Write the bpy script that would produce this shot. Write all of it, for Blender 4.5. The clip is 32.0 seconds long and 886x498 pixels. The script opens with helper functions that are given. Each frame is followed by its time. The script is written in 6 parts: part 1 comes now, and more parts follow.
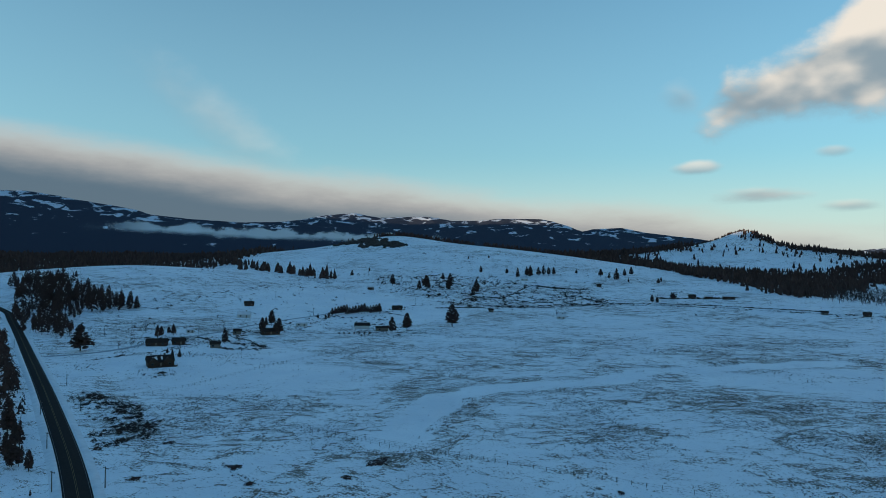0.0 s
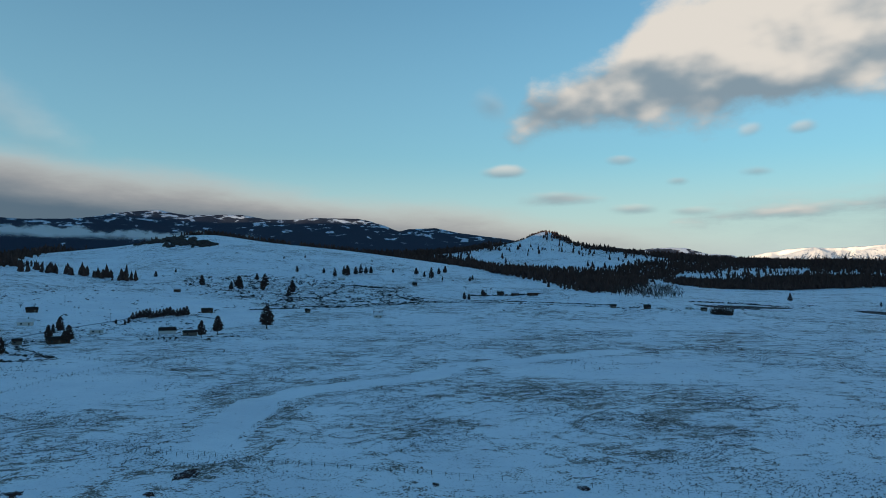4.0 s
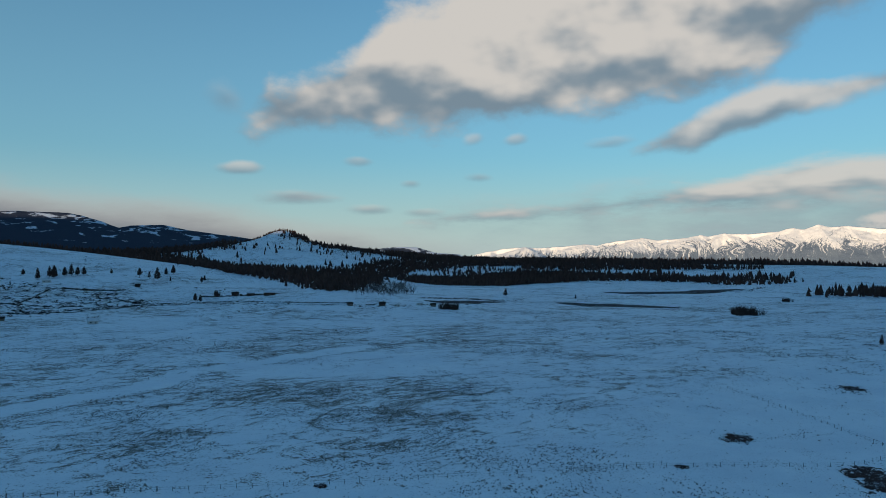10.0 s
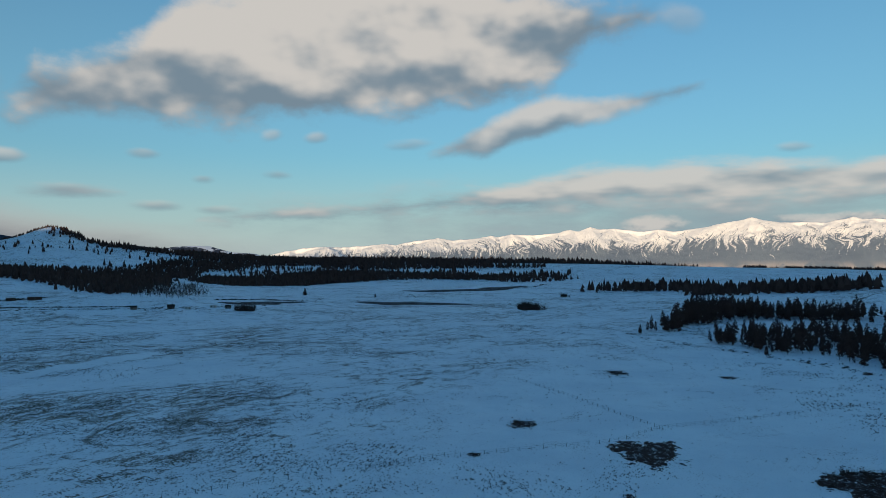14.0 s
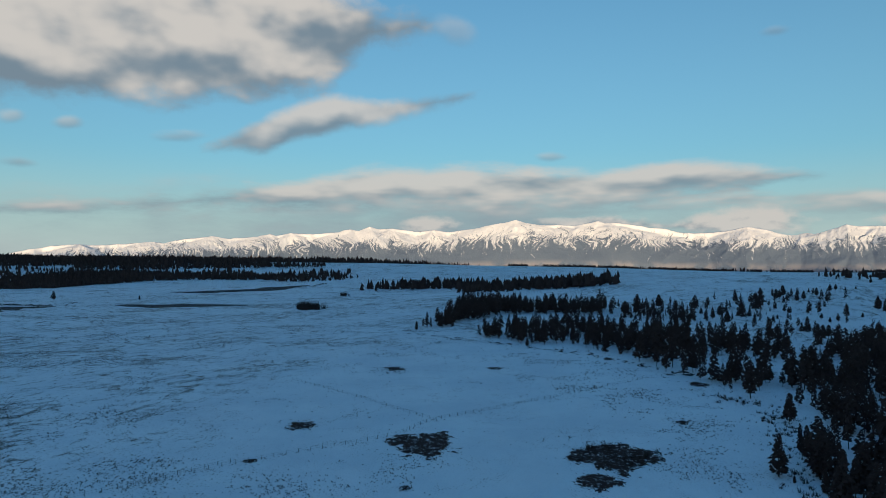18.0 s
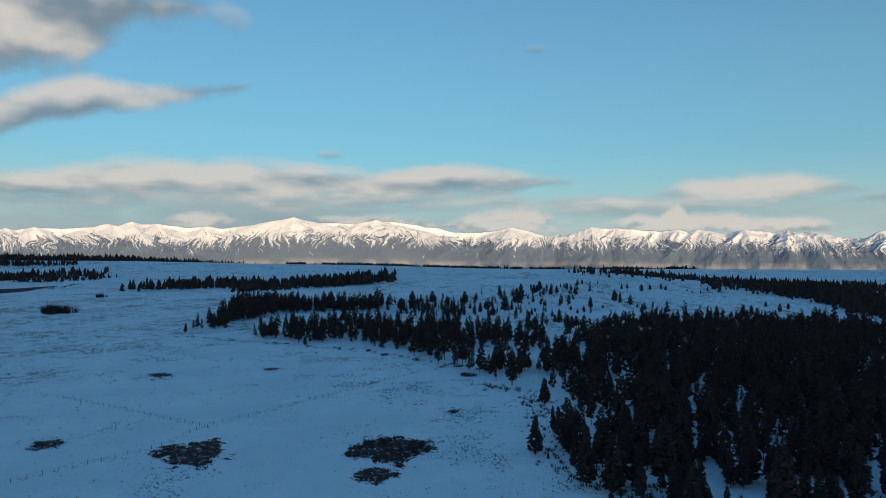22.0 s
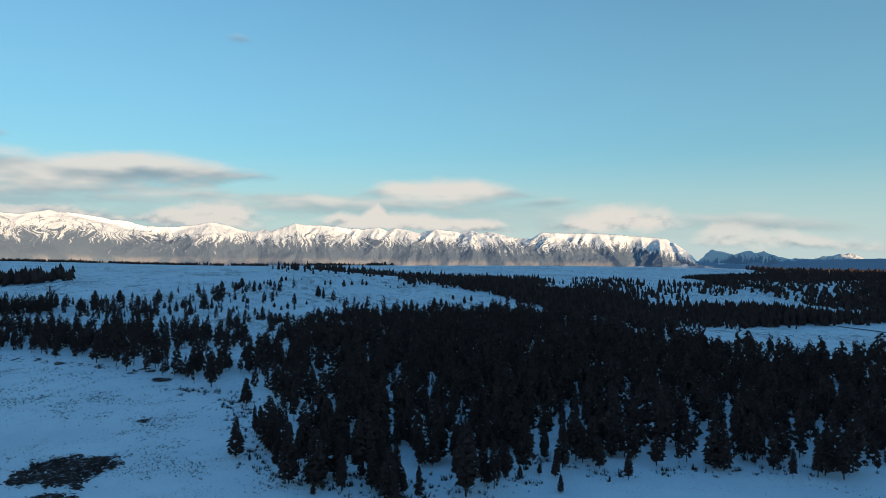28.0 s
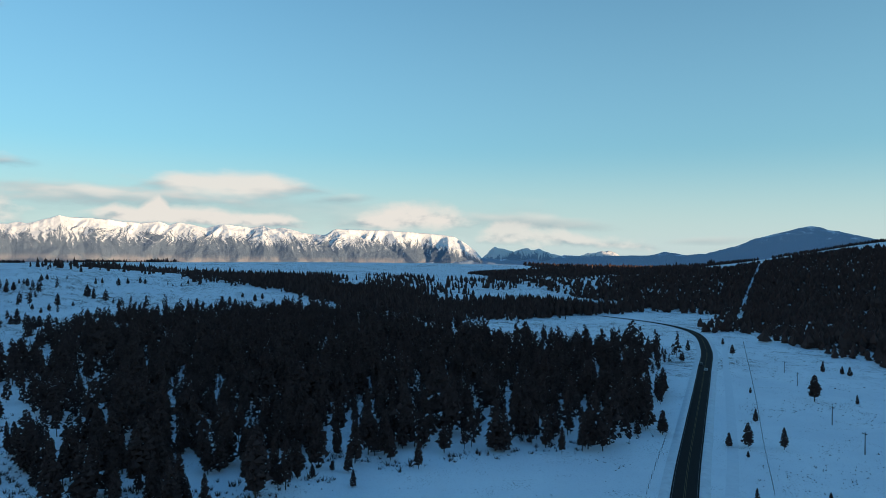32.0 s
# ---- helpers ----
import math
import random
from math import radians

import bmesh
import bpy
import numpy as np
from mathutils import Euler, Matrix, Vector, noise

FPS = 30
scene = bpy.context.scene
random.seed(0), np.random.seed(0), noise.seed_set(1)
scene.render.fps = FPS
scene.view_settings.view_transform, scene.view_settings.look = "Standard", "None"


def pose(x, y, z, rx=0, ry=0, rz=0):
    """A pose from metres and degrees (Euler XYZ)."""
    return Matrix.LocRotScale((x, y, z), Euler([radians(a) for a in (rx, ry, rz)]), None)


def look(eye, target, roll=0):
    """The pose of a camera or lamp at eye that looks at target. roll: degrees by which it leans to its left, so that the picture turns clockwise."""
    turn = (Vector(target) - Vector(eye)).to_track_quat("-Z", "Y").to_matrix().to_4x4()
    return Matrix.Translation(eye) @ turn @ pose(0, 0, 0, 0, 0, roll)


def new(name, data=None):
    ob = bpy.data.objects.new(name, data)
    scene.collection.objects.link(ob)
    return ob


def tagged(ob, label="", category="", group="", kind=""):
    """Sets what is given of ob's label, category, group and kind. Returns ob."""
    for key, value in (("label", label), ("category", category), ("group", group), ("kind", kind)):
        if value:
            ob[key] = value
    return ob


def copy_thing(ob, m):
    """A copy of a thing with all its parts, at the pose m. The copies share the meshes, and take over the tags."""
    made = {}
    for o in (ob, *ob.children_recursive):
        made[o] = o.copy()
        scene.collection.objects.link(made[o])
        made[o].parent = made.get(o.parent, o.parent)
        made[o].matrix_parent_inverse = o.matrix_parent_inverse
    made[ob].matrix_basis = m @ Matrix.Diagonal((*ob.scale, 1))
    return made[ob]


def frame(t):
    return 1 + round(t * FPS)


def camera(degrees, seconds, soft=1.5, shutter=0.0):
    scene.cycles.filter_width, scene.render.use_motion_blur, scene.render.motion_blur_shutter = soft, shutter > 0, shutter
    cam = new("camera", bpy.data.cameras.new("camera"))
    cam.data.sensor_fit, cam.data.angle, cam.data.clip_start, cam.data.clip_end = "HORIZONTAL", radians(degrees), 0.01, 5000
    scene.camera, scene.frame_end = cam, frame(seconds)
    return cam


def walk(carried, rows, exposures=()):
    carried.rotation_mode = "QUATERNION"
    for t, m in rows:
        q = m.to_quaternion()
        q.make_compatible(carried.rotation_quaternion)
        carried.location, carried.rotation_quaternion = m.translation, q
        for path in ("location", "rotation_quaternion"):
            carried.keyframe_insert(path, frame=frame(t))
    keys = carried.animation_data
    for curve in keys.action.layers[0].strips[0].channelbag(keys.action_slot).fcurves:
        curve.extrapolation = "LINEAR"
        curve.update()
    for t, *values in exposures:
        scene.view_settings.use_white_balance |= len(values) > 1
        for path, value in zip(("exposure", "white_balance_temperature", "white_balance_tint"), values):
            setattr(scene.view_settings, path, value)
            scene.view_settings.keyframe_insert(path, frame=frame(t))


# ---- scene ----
cam = camera(65.57, 32.0, soft=0.6)
# seconds, bearing, pitch and lean of a camera that turns where it hangs
PATH = [
    (0.0, 1.82, 0.89, -0.45),
    (0.5, -0.08, 0.89, -0.37),
    (1.0, -1.99, 0.91, -0.36),
    (1.5, -3.93, 0.91, -0.32),
    (2.0, -5.89, 0.91, -0.28),
    (2.5, -7.78, 0.93, -0.22),
    (3.0, -9.66, 0.92, -0.22),
    (3.5, -11.53, 0.93, -0.22),
    (5.5, -18.43, 0.91, -0.13),
    (6.0, -20.20, 0.90, -0.11),
    (6.5, -21.90, 0.89, -0.08),
    (7.0, -23.58, 0.90, -0.08),
    (7.5, -25.45, 0.88, -0.08),
    (8.0, -27.34, 0.89, -0.17),
    (8.5, -29.24, 0.88, -0.16),
    (9.0, -31.16, 0.89, -0.11),
    (9.5, -33.04, 0.89, -0.08),
    (10.0, -34.88, 0.90, -0.08),
    (10.5, -36.76, 0.89, -0.06),
    (11.0, -38.65, 0.87, -0.06),
    (11.5, -40.64, 0.88, -0.03),
    (12.0, -42.73, 0.88, -0.02),
    (12.5, -44.88, 0.88, -0.01),
    (13.0, -47.03, 0.88, 0.03),
    (13.5, -49.22, 0.87, 0.03),
    (14.0, -51.41, 0.86, 0.04),
    (14.5, -53.66, 0.86, 0.07),
    (16.5, -62.82, 0.82, 0.04),
    (17.0, -65.07, 0.81, 0.02),
    (17.5, -67.34, 0.79, 0.00),
    (18.0, -69.58, 0.78, 0.01),
    (18.5, -71.83, 0.75, -0.01),
    (19.0, -74.10, 0.74, -0.04),
    (19.5, -76.36, 0.72, -0.04),
    (20.0, -78.65, 0.71, -0.04),
    (20.5, -80.96, 0.68, -0.05),
    (21.0, -83.27, 0.65, -0.09),
    (21.5, -85.55, 0.65, -0.10),
    (22.0, -87.86, 0.62, -0.08),
    (22.5, -90.12, 0.60, -0.09),
    (23.0, -92.27, 0.59, -0.10),
    (23.5, -94.12, 0.57, -0.13),
    (24.0, -95.95, 0.55, -0.15),
    (24.5, -97.96, 0.54, -0.16),
    (25.0, -99.96, 0.51, -0.25),
    (25.5, -101.96, 0.50, -0.25),
    (27.5, -110.06, 0.45, -0.37),
    (28.0, -112.12, 0.43, -0.39),
    (28.5, -114.21, 0.42, -0.44),
    (29.0, -116.41, 0.40, -0.43),
    (29.5, -118.60, 0.37, -0.40),
    (30.0, -120.77, 0.35, -0.46),
    (30.5, -122.89, 0.34, -0.49),
    (31.0, -124.99, 0.31, -0.52),
    (31.5, -127.08, 0.29, -0.58),
    (32.0, -129.18, 0.28, -0.57),
]
walk(cam, [(t, pose(0, 0, 60, 90 + tilt, lean, turn)) for t, turn, tilt, lean in PATH], [(0, 0.66, 7000, 10), (3, 0.55, 6850, 10), (6, 0.36, 6650, 10), (9, 0.24, 6550, 10), (13, 0.18, 6500, 10), (19, 0.18, 6500, 10), (23, 0.28, 6500, 10), (28, 0.52, 6600, 10), (32, 0.62, 6600, 10)])


# ---- light ----
SUN_BEARING, SUN_ELEVATION = 250.0, 3.6

world = bpy.data.worlds.new("sky")
scene.world = world
world.use_nodes = True
wn, wl = world.node_tree.nodes, world.node_tree.links
wn.clear()


def wmath(op, a, b=0.0, c=0.0, clamp=False):
    n = wn.new("ShaderNodeMath")
    n.operation, n.use_clamp = op, clamp
    for k, v in enumerate((a, b, c)):
        if isinstance(v, (int, float)):
            n.inputs[k].default_value = v
        else:
            wl.new(v, n.inputs[k])
    return n.outputs[0]


def wramp(v, lo, hi):
    """0 below lo, 1 above hi, smooth between"""
    n = wn.new("ShaderNodeMapRange")
    n.interpolation_type = "SMOOTHSTEP"
    wl.new(v, n.inputs[0])
    n.inputs[1].default_value, n.inputs[2].default_value = lo, hi
    return n.outputs[0]


def wmix(f, a, b):
    n = wn.new("ShaderNodeMix")
    n.data_type = "RGBA"
    for s, v in ((n.inputs[0], f), (n.inputs[6], a), (n.inputs[7], b)):
        if isinstance(v, tuple):
            s.default_value = (*v, 1)
        elif isinstance(v, (int, float)):
            s.default_value = v
        else:
            wl.new(v, s)
    return n.outputs[2]


co = wn.new("ShaderNodeTexCoord")
sep = wn.new("ShaderNodeSeparateXYZ")
wl.new(co.outputs["Generated"], sep.inputs[0])
BEAR = wmath("MULTIPLY", wmath("ARCTAN2", sep.outputs[0], sep.outputs[1]), 180 / math.pi)
ELEV = wmath("MULTIPLY", wmath("ARCSINE", sep.outputs[2]), 180 / math.pi)


def wnoise(sx, sy, detail, rough, shift=0.0, lift=0.0):
    c = wn.new("ShaderNodeCombineXYZ")
    wl.new(wmath("MULTIPLY", BEAR, sx), c.inputs[0])
    wl.new(wmath("MULTIPLY_ADD", ELEV, sy, lift), c.inputs[1])
    c.inputs[2].default_value = shift
    n = wn.new("ShaderNodeTexNoise")
    n.inputs["Scale"].default_value, n.inputs["Detail"].default_value, n.inputs["Roughness"].default_value = 1.0, detail, rough
    wl.new(c.outputs[0], n.inputs["Vector"])
    return n.outputs[0]


sky = wn.new("ShaderNodeTexSky")
sky.sky_type, sky.sun_disc = "NISHITA", False
sky.sun_elevation, sky.sun_rotation = radians(SUN_ELEVATION), radians(SUN_BEARING)
sky.altitude, sky.air_density, sky.dust_density, sky.ozone_density = 900, 1.0, 0.6, 3.0

puff = wnoise(0.12, 0.19, 9, 0.60)
puff_low = wnoise(0.12, 0.19, 3, 0.50)
puff_up = wnoise(0.12, 0.19, 3, 0.50, 0.0, 0.35)
wisp = wnoise(0.10, 0.36, 8, 0.60, 7.0)
wisp_low = wnoise(0.10, 0.36, 3, 0.50, 7.0)
wisp_up = wnoise(0.10, 0.36, 3, 0.50, 7.0, 0.30)

cumulus = wnoise(0.34, 0.60, 8, 0.58, 3.0)
cumulus_low = wnoise(0.34, 0.60, 4, 0.52, 3.0)
cumulus_up = wnoise(0.34, 0.60, 4, 0.52, 3.0, 0.30)


def bank(b0, e0, sb, se, tilt, grain, edge=0.55, rough=2.0):
    """a cloud round a bearing and an elevation: its cover and how high in it a place is, from -1 to 1"""
    u = wmath("DIVIDE", wmath("SUBTRACT", BEAR, b0), sb)
    v = wmath("DIVIDE", wmath("SUBTRACT", wmath("SUBTRACT", ELEV, e0), wmath("MULTIPLY", wmath("SUBTRACT", BEAR, b0), tilt)), se)
    d = wmath("SUBTRACT", 1.0, wmath("SQRT", wmath("ADD", wmath("MULTIPLY", u, u), wmath("MULTIPLY", v, v))))
    return wramp(wmath("MULTIPLY_ADD", wmath("SUBTRACT", grain, 0.5), rough, d), 0.0, edge), v


# small clouds: bearing, elevation, half-length, half-height, tilt, grain, softness, cover
CLOUDS = [
    (66, 4.0, 36, 3.0, 0.0, wisp, 1.3, 0.45), (118, 3.6, 24, 2.2, -0.03, wisp, 1.0, 0.35),
    (17.3, 12.6, 2.2, 1.6, -0.1, puff, 1.0, 0.45), (100, 4.2, 13, 1.0, -0.04, wisp, 0.9, 0.5), (121, 4.3, 5, 0.6, 0.08, wisp, 0.9, 0.5),
    (81, 3.0, 5, 0.5, 0.0, cumulus, 0.6, 0.6), (150, 1.1, 5, 0.5, 0.03, wisp, 0.9, 0.4), (137, 2.6, 10, 0.8, -0.06, wisp, 0.9, 0.5),
    (18.3, 7.3, 2.0, 0.6, 0.06, puff, 0.8, 0.65), (27.8, 8.1, 1.5, 0.5, 0.0, puff, 0.8, 0.5), (23, 5.1, 4.0, 0.8, 0.0, wisp, 0.8, 0.75), (29, 4.1, 3.0, 0.6, 0.0, wisp, 0.8, 0.6),
    (38, 6.8, 1.8, 0.6, 0.0, puff, 0.8, 0.5), (32.2, 6.3, 1.2, 0.5, 0.0, puff, 0.8, 0.5), (33, 3.9, 2.5, 0.5, 0.0, wisp, 0.8, 0.5), (48.5, 9.4, 2.6, 0.7, 0.12, wisp, 0.9, 0.45), (37.5, 10.0, 1.2, 0.7, 0.2, puff, 0.8, 0.5), (41.0, 9.9, 1.3, 0.6, 0.1, puff, 0.8, 0.55), (78.5, 8.3, 1.6, 0.5, 0.0, wisp, 0.8, 0.45),
    (95.5, 16.6, 1.5, 0.5, 0.0, puff, 0.8, 0.4), (70.5, 18.6, 2.0, 1.2, -0.2, puff, 0.9, 0.35), (-20, 11.0, 9, 3.0, -0.55, puff, 1.4, 0.30),
]
# long clouds: bearing, foot and top along them, then grain, widths over which top and foot fade, roughness, depth of the grey underside, how far light reaches, cover
MAIN_CLOUD = [(17.8, 10.0, 11.2), (19.2, 9.2, 13.4), (20.6, 9.1, 15.8), (22.6, 9.3, 15.4), (25.2, 9.8, 16.6), (27.8, 10.1, 18.0), (30.5, 9.6, 21.0), (34.1, 9.4, 22.8), (41.6, 10.8, 25.0), (49.6, 11.4, 24.6), (57.3, 12.6, 23.4), (60.8, 13.6, 22.4), (63.4, 15.4, 21.5), (69.0, 18.4, 19.8)]
SECOND_CLOUD = [(49.6, 8.0, 8.8), (52.8, 7.9, 10.6), (55.1, 7.8, 11.8), (57.3, 8.7, 12.6), (59.9, 9.5, 13.4), (62.1, 10.0, 13.7), (65.0, 10.6, 13.7), (67.4, 11.3, 13.8), (73.0, 13.0, 14.0)]
LAYER_CLOUD = [(31.0, 2.6, 3.6), (41.3, 2.7, 4.7), (48.5, 3.0, 5.4), (53.6, 3.0, 6.4), (57.9, 3.2, 6.9), (62.8, 3.4, 8.1), (70.1, 3.6, 8.5), (73.0, 3.6, 8.0), (82.3, 3.9, 7.6), (86.4, 4.1, 8.1), (90.9, 4.3, 8.0), (93.8, 4.6, 7.5), (99.5, 5.4, 6.4)]
UNDER_CLOUD = [(84.0, 3.6, 4.4), (92.0, 3.4, 5.6), (100.0, 3.3, 5.4), (106.0, 3.3, 5.0), (114.0, 3.2, 4.2)]
LENS_CLOUD = [(104.0, 4.4, 4.89), (107.8, 3.9, 6.5), (111.4, 3.6, 6.9), (114.8, 3.6, 6.8), (117.7, 3.9, 6.0), (121.5, 4.2, 4.59)]
CAP_CLOUD = [(119.0, 1.8, 2.38), (122.9, 1.5, 3.9), (124.8, 1.4, 4.7), (127.6, 1.5, 4.8), (130.1, 1.6, 4.2), (132.5, 1.8, 2.48)]
PUFF_A = [(64.4, 2.1, 2.49), (66.2, 2.0, 3.4), (68.2, 2.0, 4.0), (70.3, 2.0, 3.6), (72.6, 2.1, 2.59)]
PUFF_B = [(78.0, 2.4, 2.93), (83.0, 2.2, 3.75), (88.0, 1.9, 3.15), (90.0, 1.7, 3.65), (92.4, 1.6, 4.15), (95.6, 1.6, 4.15), (99.0, 1.7, 2.74)]
PUFF_C = [(100.5, 2.0, 2.71), (103.7, 1.8, 3.75), (105.2, 1.8, 3.55), (106.7, 1.8, 4.55), (107.5, 1.8, 3.75), (110.8, 1.7, 3.55), (116.6, 1.6, 3.15), (119.0, 1.6, 2.1)]
PUFF_D = [(131.0, 0.7, 1.62), (133.5, 0.4, 2.9), (135.8, 0.3, 3.0), (138.4, 0.3, 2.5), (142.1, 0.0, 1.7), (144.5, 0.0, 1.5), (148.5, 0.0, 0.52)]
LONG_CLOUDS = [
    (UNDER_CLOUD, wisp, 0.8, 1.0, 3.4, -1.0, 3.0, 0.75), (LAYER_CLOUD, wisp, 0.9, 1.2, 3.6, 0.1, 3.2, 0.88), (LENS_CLOUD, wisp, 0.8, 1.0, 2.8, -0.5, 2.4, 0.9), (PUFF_D, cumulus, 0.7, 0.6, 3.2, -0.2, 1.4, 0.7),
    (CAP_CLOUD, cumulus, 1.0, 0.6, 2.2, -0.8, 2.0, 0.95), (PUFF_A, cumulus, 0.5, 0.35, 3.0, -0.3, 1.2, 0.85), (PUFF_B, cumulus, 0.5, 0.45, 3.4, -0.3, 1.4, 0.9), (PUFF_C, cumulus, 0.45, 0.35, 2.6, -0.3, 1.2, 0.95),
    (SECOND_CLOUD, puff, 0.8, 0.8, 3.6, 0.2, 2.8, 0.88), (MAIN_CLOUD, puff, 1.8, 1.5, 4.2, 1.0, 7.0, 0.97),
]
CLEAR_TINT = (0.79, 1.02, 0.95)
LIT, SHADE = (0.67, 0.635, 0.59), (0.20, 0.27, 0.33)
SKY_GAIN, CLOUD_GAIN = 0.30, 0.80

tinted = wn.new("ShaderNodeMix")
tinted.data_type, tinted.blend_type = "RGBA", "MULTIPLY"
tinted.inputs[0].default_value = 1.0
wl.new(sky.outputs[0], tinted.inputs[6])
tinted.inputs[7].default_value = (*[c * SKY_GAIN for c in CLEAR_TINT], 1)
colour = tinted.outputs[2]
# the deeper blue overhead
deep = wn.new("ShaderNodeMix")
deep.data_type, deep.blend_type = "RGBA", "MULTIPLY"
wl.new(wramp(ELEV, 16.0, 60.0), deep.inputs[0])
wl.new(colour, deep.inputs[6])
deep.inputs[7].default_value = (0.90, 1.04, 1.20, 1)
colour = deep.outputs[2]
# haze low over the land
low = wmath("SUBTRACT", 1.0, wramp(ELEV, 0.0, 9.0))
veil = wmath("SUBTRACT", 1.0, wramp(ELEV, 2.0, 40.0))
colour = wmix(wmath("MULTIPLY", veil, 0.45), colour, (0.27, 0.50, 0.62))
colour = wmix(wmath("MULTIPLY", low, 0.75), colour, (0.50, 0.60, 0.62))
# a thin grey layer behind the clouds over the far range
c, v = bank(72, 2.6, 46, 4.6, 0.0, wisp, 1.2, 1.4)
colour = wmix(wmath("MULTIPLY", c, 0.72), colour, (0.29, 0.385, 0.44))
puff_rise, wisp_rise, cumulus_rise = [wmath("MULTIPLY_ADD", wmath("SUBTRACT", a, 0.5), 0.15, wmath("SUBTRACT", b, c)) for a, b, c in ((puff, puff_low, puff_up), (wisp, wisp_low, wisp_up), (cumulus, cumulus_low, cumulus_up))]
for b0, e0, sb, se, tilt, grain, edge, cover in CLOUDS:
    c, v = bank(b0, e0, sb, se, tilt, grain, edge, 1.25 if se > 5 else 2.0)
    up = {puff: puff_rise, wisp: wisp_rise, cumulus: cumulus_rise}[grain]
    lit = wramp(wmath("ADD", wmath("MULTIPLY", up, 1.8 if grain is puff else 1.7 if grain is wisp else 3.0), wmath("MULTIPLY", v, 1.1 if se > 5 else 0.6)), -0.45, 0.75)
    colour = wmix(wmath("MULTIPLY", c, cover), colour, wmix(lit, SHADE, LIT))


def course(knots):
    """foot and top of a long cloud over the bearings"""
    foot, top = knots[0][1], knots[0][2]
    for (b0, f0, t0), (b1, f1, t1) in zip(knots, knots[1:]):
        k = wmath("DIVIDE", wmath("SUBTRACT", BEAR, b0), b1 - b0, clamp=True)
        foot, top = wmath("MULTIPLY_ADD", k, f1 - f0, foot), wmath("MULTIPLY_ADD", k, t1 - t0, top)
    return foot, top


for knots, grain, fade_top, fade_foot, rough, under, reach, cover in LONG_CLOUDS:
    foot, top = course(knots)
    up = wmath("SUBTRACT", ELEV, foot)
    body = wmath("MINIMUM", wmath("DIVIDE", wmath("SUBTRACT", top, ELEV), fade_top), wmath("DIVIDE", up, fade_foot))
    ends = wmath("MINIMUM", wmath("SUBTRACT", BEAR, knots[0][0]), wmath("SUBTRACT", knots[-1][0], BEAR))
    body = wmath("MINIMUM", wmath("MINIMUM", body, wmath("MULTIPLY", ends, 0.5)), 2.4)
    c = wramp(wmath("MULTIPLY_ADD", wmath("SUBTRACT", grain, 0.5), rough, wmath("SUBTRACT", body, 0.25)), -0.1, 1.3)
    rise = {puff: puff_rise, wisp: wisp_rise, cumulus: cumulus_rise}[grain]
    lit = wramp(wmath("ADD", wmath("DIVIDE", wmath("SUBTRACT", up, under), reach), wmath("MULTIPLY_ADD", wmath("SUBTRACT", grain, 0.5), 0.55, wmath("MULTIPLY", rise, 2.2))), 0.0, 0.95)
    colour = wmix(wmath("MULTIPLY", c, cover), colour, wmix(lit, SHADE, LIT))
# the long grey bank that hangs on the hills at one end
top = wmath("MULTIPLY_ADD", wmath("ADD", BEAR, 34.0), -0.11, 10.4)
depth = wmath("ADD", wmath("SUBTRACT", top, ELEV), wmath("MULTIPLY", wmath("SUBTRACT", wisp, 0.5), 2.4))
cover = wmath("MULTIPLY", wramp(depth, 0.0, 3.0), wmath("SUBTRACT", 1.0, wramp(BEAR, 20.0, 44.0)))
cover = wmath("MULTIPLY", cover, wramp(BEAR, -170.0, -60.0))
bank_colour = wmix(wramp(depth, 1.0, 4.8), (0.47, 0.45, 0.44), (0.075, 0.120, 0.175))
colour = wmix(wmath("MULTIPLY", cover, 0.95), colour, bank_colour)
bg = wn.new("ShaderNodeBackground")
wl.new(colour, bg.inputs[0])
bg.inputs[1].default_value = CLOUD_GAIN
out = wn.new("ShaderNodeOutputWorld")
wl.new(bg.outputs[0], out.inputs[0])

sun_data = bpy.data.lights.new("sun", "SUN")
sun_data.energy, sun_data.angle, sun_data.color = 5.0, radians(0.5), (1.0, 0.78, 0.52)
sx, sy = math.sin(radians(SUN_BEARING)), math.cos(radians(SUN_BEARING))
sun = new("sun", sun_data)
sun.matrix_world = look((sx * 100, sy * 100, 100 * math.tan(radians(SUN_ELEVATION))), (0, 0, 0))


# ---- shape of the land: z in metres over the flat field, bearings in degrees from the y axis towards x ----
def polar(bearing, r):
    return r * math.sin(radians(bearing)), r * math.cos(radians(bearing))


